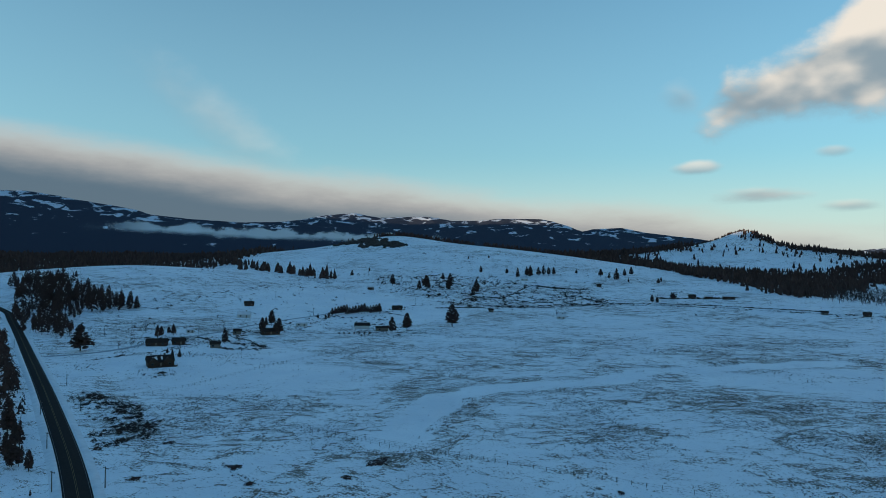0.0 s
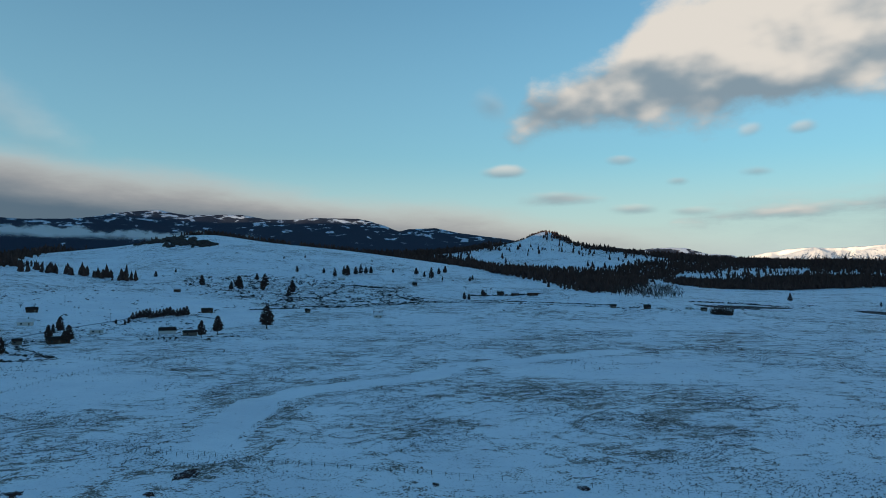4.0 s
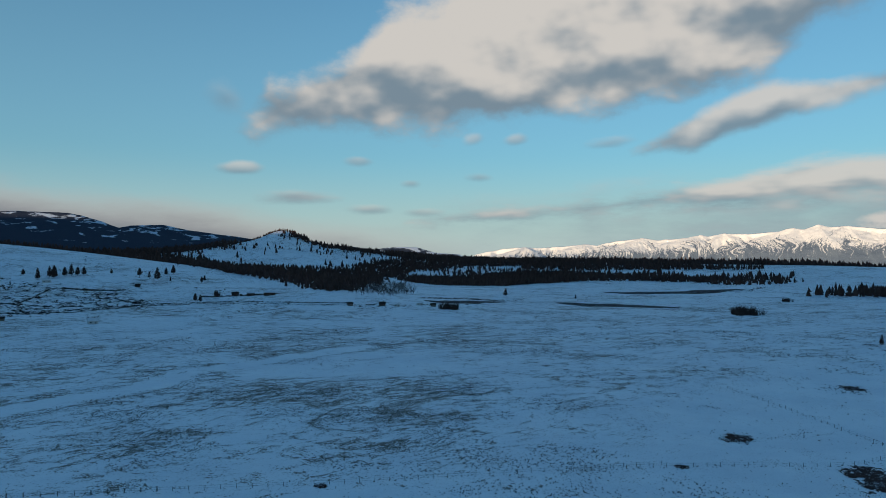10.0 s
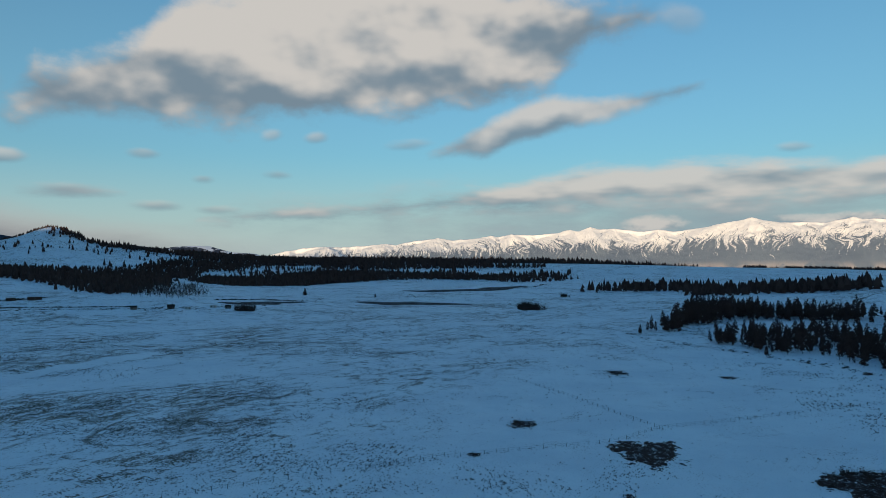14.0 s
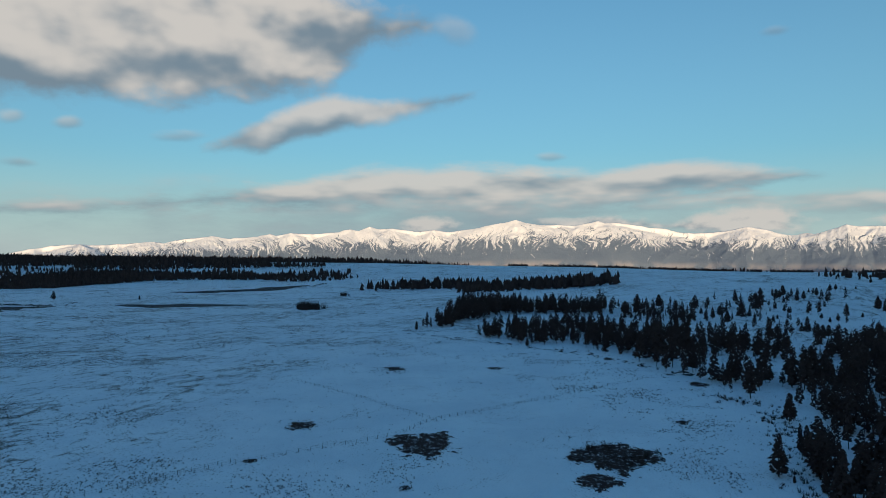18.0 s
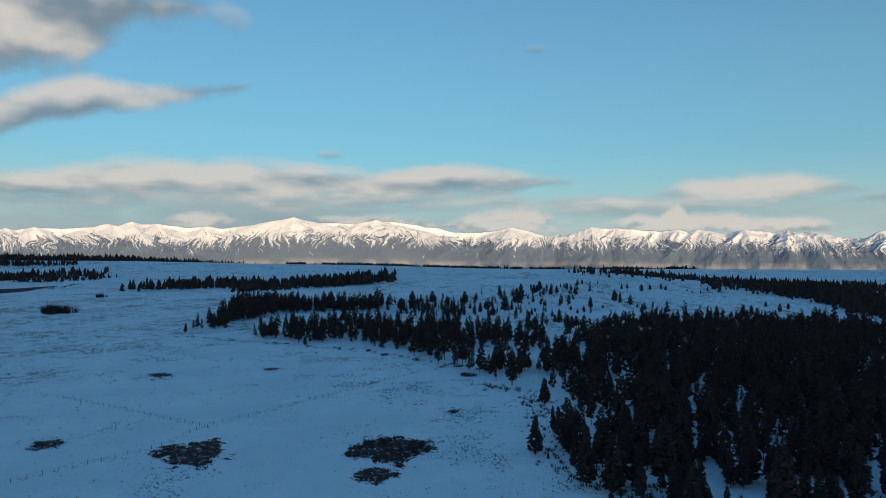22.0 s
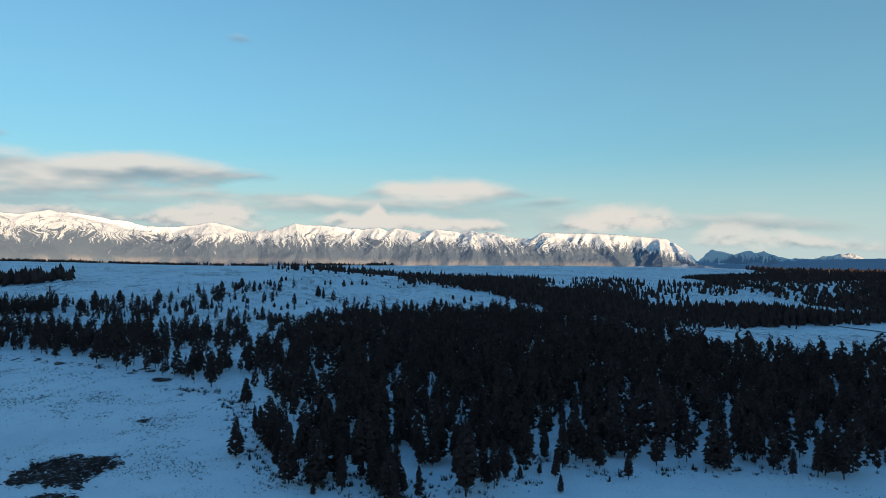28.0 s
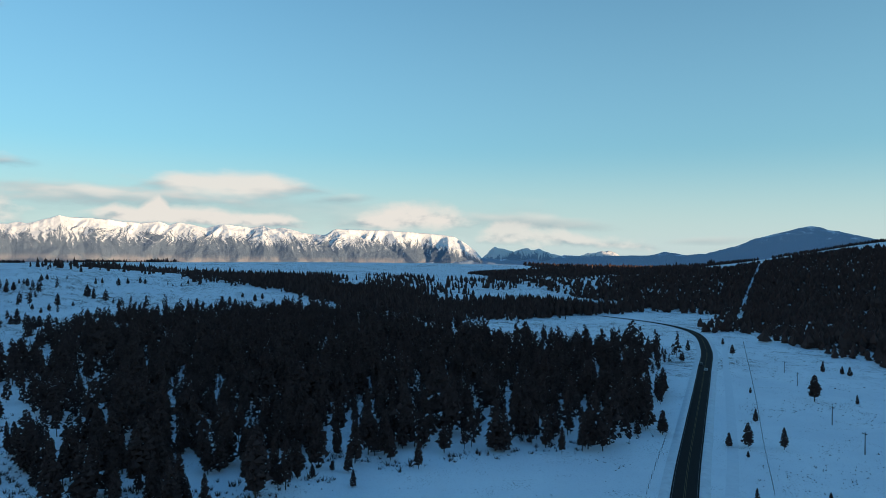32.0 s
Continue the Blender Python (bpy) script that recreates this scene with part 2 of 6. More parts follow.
# bearing, distance, height, half-length along the view, half-length across it
HILLS = [
    (-27, 1080, 41.4, 210, 200),
    (-16, 1120, 1.5, 200, 180),
    (-5, 1900, 76.6, 400, 300),
    (-6, 1880, 19.6, 150, 90),
    (-19, 1950, 27.0, 300, 250),
    (8, 1620, 38.9, 300, 330),
    (18, 1200, 9.6, 170, 170),
    (25, 930, 13.9, 110, 120),
    (-32, 3000, 62.7, 700, 800),
    (6, 2900, 73.2, 400, 700),
    (22, 2650, 53.1, 330, 330),
    (21.9, 2600, 45.0, 110, 58),
    (18.8, 2600, 13.0, 150, 120),
    (20.5, 2600, 10.5, 150, 130),
    (27, 2700, 21.3, 400, 300),
    (38, 3100, 47.3, 500, 500),
    (54, 3100, 31.6, 400, 500),
    (64, 2400, 33.0, 300, 420),
    (80, 2800, 19.5, 400, 500),
    (101, 1070, 26.6, 220, 220),
    (90, 1080, 19.4, 220, 220),
    (120, 2400, 22.5, 320, 460),
    (157, 1750, -9.2, 420, 170),
    (166, 1900, 107.4, 480, 350),
    (134, 2500, 4.0, 350, 250),
    (55, 1330, 9.2, 120, 160),
    (104, 2600, 7.4, 300, 400),
    (150, 900, -10.0, 250, 250),
]
# high ground behind the road, out of view, added so that the low sun has gone down behind it and the field lies in
# shade
SHADE_RIDGE = [(-3150, 2900), (-2850, 1500), (-2500, -300), (-2100, -2000), (-1680, -2900)]
# a short unseen piece added to keep the sun off the southern mountain
SHADE_RIDGE_SOUTH = [(-900, -4750), (-300, -4900)]


def height(x, y):
    x, y = np.asarray(x, float), np.asarray(y, float)
    r = np.hypot(x, y)
    z = 4 * np.sin(x / 310 + 1.0) * np.sin(y / 270 + 2.2) * np.clip((r - 250) / 700, 0, 1)
    z += 0.7 * np.sin(x / 61 + 0.02 * y) * np.sin(y / 47 + 1.3) * np.clip((r - 150) / 400, 0, 1)
    for b, d, h, along, across in HILLS:
        cx, cy = polar(b, d)
        ux, uy = polar(b, 1)
        u, v = (x - cx) * ux + (y - cy) * uy, (x - cx) * uy - (y - cy) * ux
        z += h * np.exp(-0.5 * ((u / along) ** 2 + (v / across) ** 2))
    z -= 14 * np.clip((r - 2800) / 1300, 0, 1)
    best = np.full(np.shape(z), 1e9)
    for (ax, ay), (bx, by) in [*zip(SHADE_RIDGE, SHADE_RIDGE[1:]), SHADE_RIDGE_SOUTH]:
        k = np.clip(((x - ax) * (bx - ax) + (y - ay) * (by - ay)) / ((bx - ax) ** 2 + (by - ay) ** 2), 0, 1)
        best = np.minimum(best, np.hypot(x - ax - k * (bx - ax), y - ay - k * (by - ay)))
    z += 410 * np.exp(-0.5 * (best / 330) ** 2)
    return z


# ---- materials ----
class Nodes:
    def __init__(self, name):
        self.m = bpy.data.materials.new(name)
        self.m.use_nodes = True
        self.t = self.m.node_tree
        self.b = self.t.nodes["Principled BSDF"]
        geo = self.t.nodes.new("ShaderNodeNewGeometry")
        self.pos, self.island, self.nrm = geo.outputs["Position"], geo.outputs["Random Per Island"], geo.outputs["Normal"]

    def put(self, v, s):
        if isinstance(v, tuple):
            s.default_value = (*v, 1) if len(v) == 3 and s.type == "RGBA" else v
        elif isinstance(v, (int, float)):
            s.default_value = v
        else:
            self.t.links.new(v, s)

    def math(self, op, a, b=0.0, c=0.0, clamp=False):
        n = self.t.nodes.new("ShaderNodeMath")
        n.operation, n.use_clamp = op, clamp
        for k, v in enumerate((a, b, c)):
            self.put(v, n.inputs[k])
        return n.outputs[0]

    def ramp(self, v, lo, hi):
        n = self.t.nodes.new("ShaderNodeMapRange")
        n.interpolation_type = "SMOOTHSTEP"
        self.put(v, n.inputs[0])
        n.inputs[1].default_value, n.inputs[2].default_value = lo, hi
        return n.outputs[0]

    def mix(self, f, a, b):
        n = self.t.nodes.new("ShaderNodeMix")
        n.data_type = "RGBA"
        for s, v in ((n.inputs[0], f), (n.inputs[6], a), (n.inputs[7], b)):
            self.put(v, s)
        return n.outputs[2]

    def scaled(self, sx, sy, sz, turn=0.0, vec=None):
        n = self.t.nodes.new("ShaderNodeMapping")
        self.put(vec or self.pos, n.inputs[0])
        n.inputs["Scale"].default_value = (sx, sy, sz)
        n.inputs["Rotation"].default_value = (0, 0, radians(turn))
        return n.outputs[0]

    def noise(self, scale, detail=4.0, rough=0.55, vec=None, warp=0.0):
        n = self.t.nodes.new("ShaderNodeTexNoise")
        n.inputs["Scale"].default_value, n.inputs["Detail"].default_value, n.inputs["Roughness"].default_value = scale, detail, rough
        n.inputs["Distortion"].default_value = warp
        self.put(vec or self.pos, n.inputs["Vector"])
        return n.outputs[0]

    def random(self):
        return self.t.nodes.new("ShaderNodeObjectInfo").outputs["Random"]

    def bump(self, h, strength, distance):
        n = self.t.nodes.new("ShaderNodeBump")
        n.inputs["Strength"].default_value, n.inputs["Distance"].default_value = strength, distance
        self.put(h, n.inputs["Height"])
        self.t.links.new(n.outputs[0], self.b.inputs["Normal"])

    def done(self, colour, rough=0.8, metal=0.0, spec=0.3):
        self.put(colour, self.b.inputs["Base Color"])
        self.put(rough, self.b.inputs["Roughness"])
        self.put(metal, self.b.inputs["Metallic"])
        self.b.inputs["Specular IOR Level"].default_value = spec
        return self.m


def near(n, bearing, r, along, across, soft=0.6):
    """1 inside an oval of the land, fading to 0 at its edge"""
    cx, cy = polar(bearing, r)
    s = n.t.nodes.new("ShaderNodeSeparateXYZ")
    n.put(n.pos, s.inputs[0])
    ux, uy = polar(bearing, 1)
    dx, dy = n.math("SUBTRACT", s.outputs[0], cx), n.math("SUBTRACT", s.outputs[1], cy)
    u = n.math("DIVIDE", n.math("ADD", n.math("MULTIPLY", dx, ux), n.math("MULTIPLY", dy, uy)), along)
    v = n.math("DIVIDE", n.math("SUBTRACT", n.math("MULTIPLY", dx, uy), n.math("MULTIPLY", dy, ux)), across)
    d = n.math("SQRT", n.math("ADD", n.math("MULTIPLY", u, u), n.math("MULTIPLY", v, v)))
    return n.math("SUBTRACT", 1.0, n.ramp(d, 1 - soft, 1 + soft))


# bearing, distance, half-length along the view and across it, and how bare of snow (or how smoothly covered) the field is there
BARED = [
    (25, 470, 40, 38, 0.6), (35.5, 590, 50, 40, 0.7), (28, 520, 35, 35, 0.5), (55.5, 400, 24, 36, 0.8), (27, 318, 40, 55, 0.6), (32, 291, 35, 45, 0.6),
    (27, 268, 22, 28, 0.8), (12, 240, 24, 30, 0.7), (28, 222, 12, 30, 0.6), (-2, 330, 40, 30, 0.9), (-11, 390, 50, 45, 0.8), (11, 330, 45, 60, 0.8),
    (22, 470, 130, 95, 0.55), (40, 500, 130, 90, 0.35), (5, 420, 110, 130, 0.45), (-14, 800, 200, 200, 0.4), (8, 900, 220, 260, 0.45), (52, 850, 240, 200, 0.45), (-28, 700, 250, 150, 0.4), (-24, 240, 60, 40, 0.5),
]
SMOOTH = [(-17, 362, 40, 55), (98, 195, 80, 60), (88, 250, 100, 70), (104, 175, 60, 40), (29, 410, 38, 40), (24.5, 385, 24, 40), (-21, 430, 60, 60), (-10, 780, 150, 110), (75, 300, 170, 110), (138, 150, 110, 90), (157, 200, 170, 70)]
# an old watercourse filled with smooth snow, thick grass along its sides: x and y
WATERCOURSE = [(-24, 226), (-18, 258), (-8, 300), (13, 322), (71, 345), (104, 380), (165, 402), (230, 425)]


def from_course(n):
    """metres from the watercourse"""
    s = n.t.nodes.new("ShaderNodeSeparateXYZ")
    n.put(n.pos, s.inputs[0])
    best = 1e4
    for (ax, ay), (bx, by) in zip(WATERCOURSE, WATERCOURSE[1:]):
        ux, uy = bx - ax, by - ay
        dx, dy = n.math("SUBTRACT", s.outputs[0], ax), n.math("SUBTRACT", s.outputs[1], ay)
        k = n.math("DIVIDE", n.math("ADD", n.math("MULTIPLY", dx, ux), n.math("MULTIPLY", dy, uy)), ux * ux + uy * uy, clamp=True)
        ex, ey = n.math("MULTIPLY_ADD", k, -ux, dx), n.math("MULTIPLY_ADD", k, -uy, dy)
        best = n.math("MINIMUM", best, n.math("SQRT", n.math("ADD", n.math("MULTIPLY", ex, ex), n.math("MULTIPLY", ey, ey))))
    return best


def snow_land():
    n = Nodes("snow_and_dry_grass")
    big = n.noise(0.011, 4, 0.6, warp=0.8)
    streak = n.noise(0.10, 7, 0.72, n.scaled(0.75, 1.15, 1, 18), 1.0)
    clod = n.noise(0.32, 4, 0.65, n.scaled(0.8, 1.1, 1, 10), 0.5)
    tuft = n.noise(1.3, 3, 0.75)
    furrow = n.math("FRACT", n.math("MULTIPLY", n.noise(0.006, 4, 0.5, n.scaled(0.7, 1.2, 1, 18), 0.9), 30.0))
    furrow = n.math("SUBTRACT", 1.0, n.ramp(n.math("ABSOLUTE", n.math("SUBTRACT", furrow, 0.5)), 0.015, 0.11))
    bare = 0.0
    for b, r, a, c, s in BARED:
        bare = n.math("MAXIMUM", bare, n.math("MULTIPLY", near(n, b, r, a, c), s))
    smooth = 0.0
    for b, r, a, c in SMOOTH:
        smooth = n.math("MAXIMUM", smooth, near(n, b, r, a, c, 0.4))
    off = n.math("MULTIPLY_ADD", n.math("SUBTRACT", n.noise(0.05, 4, 0.6), 0.5), 22.0, from_course(n))
    smooth = n.math("MAXIMUM", smooth, n.math("SUBTRACT", 1.0, n.ramp(off, 7.0, 11.0)))
    bare = n.math("MAXIMUM", bare, n.math("MULTIPLY", n.ramp(off, 9.0, 13.0), n.math("SUBTRACT", 1.0, n.ramp(off, 16.0, 34.0))))
    patch = n.math("ADD", n.math("ADD", n.math("MULTIPLY", streak, 0.85), n.math("MULTIPLY", big, 0.45)), n.math("MULTIPLY", bare, 0.075))
    patch = n.math("ADD", patch, n.math("MULTIPLY", furrow, n.math("MULTIPLY_ADD", bare, 0.06, 0.055)))
    dense = n.math("MULTIPLY", n.ramp(patch, 0.58, 0.84), n.math("MULTIPLY_ADD", smooth, -0.9, 1.0))
    grass = n.math("ADD", n.math("MULTIPLY", n.math("SUBTRACT", tuft, 0.5), 1.05), n.math("MULTIPLY", n.math("SUBTRACT", clod, 0.5), 0.42))
    grass = n.ramp(n.math("ADD", grass, n.math("MULTIPLY", n.math("SUBTRACT", dense, n.math("MULTIPLY", smooth, 0.30)), 0.25)), 0.145, 0.240)
    speck = n.ramp(n.noise(1.9, 2, 0.65), 0.585, 0.64)
    group = n.ramp(n.noise(0.06, 5, 0.68, warp=0.8), 0.50, 0.66)
    grass = n.math("MAXIMUM", grass, n.math("MULTIPLY", speck, n.math("MULTIPLY_ADD", group, 0.85, 0.15)))
    straw = n.mix(tuft, (0.10, 0.075, 0.060), (0.26, 0.20, 0.15))
    snow = n.mix(n.ramp(n.noise(0.03, 6, 0.62), 0.3, 0.7), (0.84, 0.855, 0.88), (0.95, 0.955, 0.96))
    n.bump(n.math("ADD", n.math("MULTIPLY", streak, 1.0), n.math("MULTIPLY", clod, 0.5)), 0.55, 0.9)
    return n.done(n.mix(grass, snow, straw), 0.75, spec=0.25)


def plain(name, a, b, scale, rough=0.85, detail=4, bump=0.0, spec=0.3):
    n = Nodes(name)
    g = n.noise(scale, detail, 0.6)
    if bump:
        n.bump(g, 0.6, bump)
    return n.done(n.mix(g, a, b), rough, spec=spec)


def needles(name, dark, light):
    n = Nodes(name)
    f = n.math("ADD", n.math("MULTIPLY", n.island, 0.6), n.math("MULTIPLY", n.noise(0.7, 3, 0.6), 0.4))
    return n.done(n.mix(f, dark, light), 0.9, spec=0.1)


def mountain_rock(name, woods, snow, line, band, patch, streaks, grain, level=1.0, hazy_fields=None):
    """woods and rock below with the haze mixed into their colour, snow above and in the gullies; "rise" is 0 at the
    foot and 1 at the crest
    """
    n = Nodes(name)
    s = n.t.nodes.new("ShaderNodeSeparateXYZ")
    n.put(n.pos, s.inputs[0])
    at = n.t.nodes.new("ShaderNodeAttribute")
    at.attribute_name = "rise"
    rise = at.outputs["Fac"]
    turn = n.math("MULTIPLY", n.math("ARCTAN2", s.outputs[0], s.outputs[1]), 4500.0)
    c = n.t.nodes.new("ShaderNodeCombineXYZ")
    sway = n.math("MULTIPLY", n.math("SUBTRACT", n.noise(0.0045, 3, 0.5), 0.5), n.math("MULTIPLY", s.outputs[2], 1.6))
    n.put(n.math("ADD", turn, sway), c.inputs[0])
    n.put(n.math("MULTIPLY", s.outputs[2], 0.16), c.inputs[1])
    face = n.t.nodes.new("ShaderNodeCombineXYZ")
    n.put(turn, face.inputs[0])
    n.put(n.math("MULTIPLY", s.outputs[2], level), face.inputs[1])
    g = n.noise(0.010, 5, 0.6, face.outputs[0], 0.6)
    gully = n.noise(0.062, 5, 0.64, c.outputs[0], 0.15)
    fine = n.noise(0.16, 4, 0.7, face.outputs[0])
    h = n.math("DIVIDE", n.math("SUBTRACT", rise, line), band)
    for v, a in ((g, patch), (gully, streaks), (fine, grain)):
        h = n.math("ADD", h, n.math("MULTIPLY", n.math("SUBTRACT", v, 0.5), a))
    f = n.ramp(h, -0.35, 0.35)
    n.bump(n.math("ADD", n.math("MULTIPLY", gully, 0.8), n.math("MULTIPLY", fine, 0.35)), 0.5, 6.0)
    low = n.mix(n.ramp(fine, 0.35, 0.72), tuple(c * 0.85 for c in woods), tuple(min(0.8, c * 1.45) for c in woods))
    # the paler tone at the foot stands for valley fields and low haze
    if hazy_fields:
        low = n.mix(n.math("MULTIPLY", n.ramp(g, 0.38, 0.56), n.math("SUBTRACT", 1.0, n.ramp(rise, 0.16, 0.30))), low, hazy_fields)
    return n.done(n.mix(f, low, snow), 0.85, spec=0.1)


def mist():
    n = Nodes("mist")
    s = n.t.nodes.new("ShaderNodeSeparateXYZ")
    n.put(n.pos, s.inputs[0])
    turn = n.math("MULTIPLY", n.math("ARCTAN2", s.outputs[0], s.outputs[1]), 57.3)
    puffs = n.noise(0.008, 5, 0.6, n.scaled(1, 1, 1.6))
    z = n.math("ADD", n.math("DIVIDE", n.math("SUBTRACT", s.outputs[2], 195.0), 26.0), n.math("MULTIPLY", n.math("ADD", turn, 16.0), 0.085))
    top = n.math("SUBTRACT", 1.0, n.ramp(n.math("SUBTRACT", z, n.math("MULTIPLY", n.math("SUBTRACT", puffs, 0.5), 5.0)), 0.0, 0.9))
    a = n.math("MULTIPLY", top, n.ramp(n.math("ADD", z, n.math("MULTIPLY", n.math("SUBTRACT", puffs, 0.5), 2.0)), -1.5, -0.3))
    ends = n.math("MULTIPLY", n.ramp(turn, -30.0, -24.0), n.math("SUBTRACT", 1.0, n.ramp(turn, -8.0, 0.0)))
    n.put(n.math("MULTIPLY", n.math("MULTIPLY", a, ends), 0.75), n.b.inputs["Alpha"])
    return n.done((0.80, 0.82, 0.84), 1.0, spec=0.0)


MIST = mist()
SNOW = snow_land()
NEEDLES = needles("pine_needles", (0.044, 0.024, 0.021), (0.095, 0.055, 0.046))
BARK = plain("pine_bark", (0.035, 0.024, 0.018), (0.10, 0.065, 0.045), 4.0)
ASPHALT = plain("asphalt", (0.020, 0.017, 0.016), (0.042, 0.036, 0.033), 1.5, 0.95, 6, 0.0, 0.05)
PACKED = plain("packed_snow", (0.70, 0.72, 0.75), (0.93, 0.935, 0.945), 0.5, 0.7, 7, 0.12)
# woods carry the blue-grey of haze; snow is tinted cream on the sunlit ranges
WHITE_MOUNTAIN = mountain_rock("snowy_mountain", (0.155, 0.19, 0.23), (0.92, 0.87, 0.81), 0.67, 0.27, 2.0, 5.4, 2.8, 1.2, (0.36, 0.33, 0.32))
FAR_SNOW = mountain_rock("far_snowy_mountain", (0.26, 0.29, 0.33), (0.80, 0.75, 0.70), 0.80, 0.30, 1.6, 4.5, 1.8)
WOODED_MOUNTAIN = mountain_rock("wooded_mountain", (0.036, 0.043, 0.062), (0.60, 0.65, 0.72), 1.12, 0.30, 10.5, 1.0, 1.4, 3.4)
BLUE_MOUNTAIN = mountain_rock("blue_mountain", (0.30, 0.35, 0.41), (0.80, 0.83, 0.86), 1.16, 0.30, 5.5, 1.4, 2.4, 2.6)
TWIGS = plain("bare_twigs", (0.034, 0.019, 0.016), (0.085, 0.054, 0.043), 1.0, 0.9, 2)
def broken_soil():
    n = Nodes("dark_soil_with_snow")
    a, b = n.noise(0.42, 6, 0.72), n.noise(3.0, 3, 0.6)
    n.bump(b, 0.7, 0.15)
    f = n.ramp(n.math("ADD", n.math("MULTIPLY", a, 0.6), n.math("MULTIPLY", b, 0.4)), 0.53, 0.61)
    return n.done(n.mix(f, n.mix(b, (0.030, 0.014, 0.012), (0.095, 0.048, 0.038)), (0.55, 0.58, 0.62)), 0.95, spec=0.1)


SOIL = broken_soil()
ROCK = plain("dark_rock", (0.020, 0.016, 0.015), (0.075, 0.062, 0.055), 0.25, 0.9, 5, 0.3)
LOG = plain("dark_log_wall", (0.030, 0.016, 0.011), (0.080, 0.046, 0.031), 2.0)
BOARD = plain("weathered_board_wall", (0.11, 0.09, 0.075), (0.22, 0.18, 0.15), 2.0)
SIDING = plain("pale_siding", (0.42, 0.42, 0.40), (0.58, 0.57, 0.54), 1.5)
ROOFING = plain("dark_shingle_roof", (0.026, 0.017, 0.015), (0.060, 0.043, 0.036), 1.2, 0.95, 4, 0.0, 0.05)
SLUSH = plain("slushy_lane", (0.22, 0.23, 0.25), (0.50, 0.52, 0.55), 0.7, 0.7, 4)
SNOWY_ROOF = plain("snowy_roof", (0.45, 0.47, 0.50), (0.80, 0.82, 0.85), 0.35, 0.8, 3)
PANE = plain("dark_window_glass", (0.015, 0.018, 0.022), (0.03, 0.035, 0.04), 0.5, 0.08, 1, 0.0, 0.5)
POST = plain("grey_wood_post", (0.07, 0.06, 0.05), (0.16, 0.14, 0.12), 5.0)
YELLOW = plain("worn_yellow_paint", (0.06, 0.045, 0.02), (0.16, 0.11, 0.04), 0.8)
WHITE = plain("white_paint", (0.40, 0.40, 0.40), (0.60, 0.60, 0.60), 3.0)
EDGE = plain("worn_edge_line", (0.05, 0.05, 0.05), (0.20, 0.20, 0.20), 0.8)
BANK = plain("dirty_snow_bank", (0.55, 0.55, 0.56), (0.98, 0.98, 0.985), 0.35, 0.8, 8, 0.35)


# ---- building helpers ----
def mesh_object(name, verts, faces, material, parent=None, smooth=False):
    me = bpy.data.meshes.new(name)
    me.from_pydata([tuple(v) for v in verts] if not isinstance(verts, np.ndarray) else verts.tolist(), [], faces if isinstance(faces, list) else faces.tolist())
    me.materials.append(material)
    if smooth:
        me.polygons.foreach_set("use_smooth", np.ones(len(me.polygons), bool))
    me.update()
    ob = new(name, me)
    if parent:
        ob.parent = parent
    return ob


def part(name, bm, material, parent=None, label=""):
    me = bpy.data.meshes.new(name)
    bm.to_mesh(me)
    bm.free()
    me.materials.append(material)
    ob = new(name, me)
    if parent:
        ob.parent = parent
    return tagged(ob, label)


def zat(x, y):
    return float(height(x, y))


def grid_faces(rows, cols, wrap=False):
    a = np.arange(rows - 1)[:, None] * cols
    j = np.arange(cols if wrap else cols - 1)[None, :]
    k = (j + 1) % cols
    return np.stack([a + j, a + k, a + cols + k, a + cols + j], -1).reshape(-1, 4)


# ---- ground ----
bearings = np.concatenate([np.arange(-40, 168, 0.5), np.arange(168, 320, 2.0)])
radii = np.concatenate([[0.5, 15, 40, 80], np.geomspace(110, 4940, 230)])
B, RR = np.meshgrid(np.radians(bearings), radii)
GX, GY = RR * np.sin(B), RR * np.cos(B)
ground = mesh_object("ground", np.stack([GX, GY, height(GX, GY)], -1).reshape(-1, 3), grid_faces(len(radii), len(bearings), True)[:, ::-1], SNOW, smooth=True)
tagged(ground, "snow-covered grassland with bared yellow grass and low hills", "ground", kind="structure")


# ---- far mountains ----
def lattice(ix, iy, seed):
    h = (ix.astype(np.int64) * 374761393 + iy.astype(np.int64) * 668265263 + seed * 1442695041) & 0xFFFFFFFF
    h = ((h ^ (h >> 13)) * 1274126177) & 0xFFFFFFFF
    return ((h ^ (h >> 16)) & 0xFFFF) / 65535.0


def value_noise(x, y, seed):
    """smooth noise from 0 to 1 over arrays"""
    x0, y0 = np.floor(x), np.floor(y)
    u, v = x - x0, y - y0
    u, v = u * u * (3 - 2 * u), v * v * (3 - 2 * v)
    a, b = lattice(x0, y0, seed), lattice(x0 + 1, y0, seed)
    c, d = lattice(x0, y0 + 1, seed), lattice(x0 + 1, y0 + 1, seed)
    return (a + (b - a) * u) * (1 - v) + (c + (d - c) * u) * v


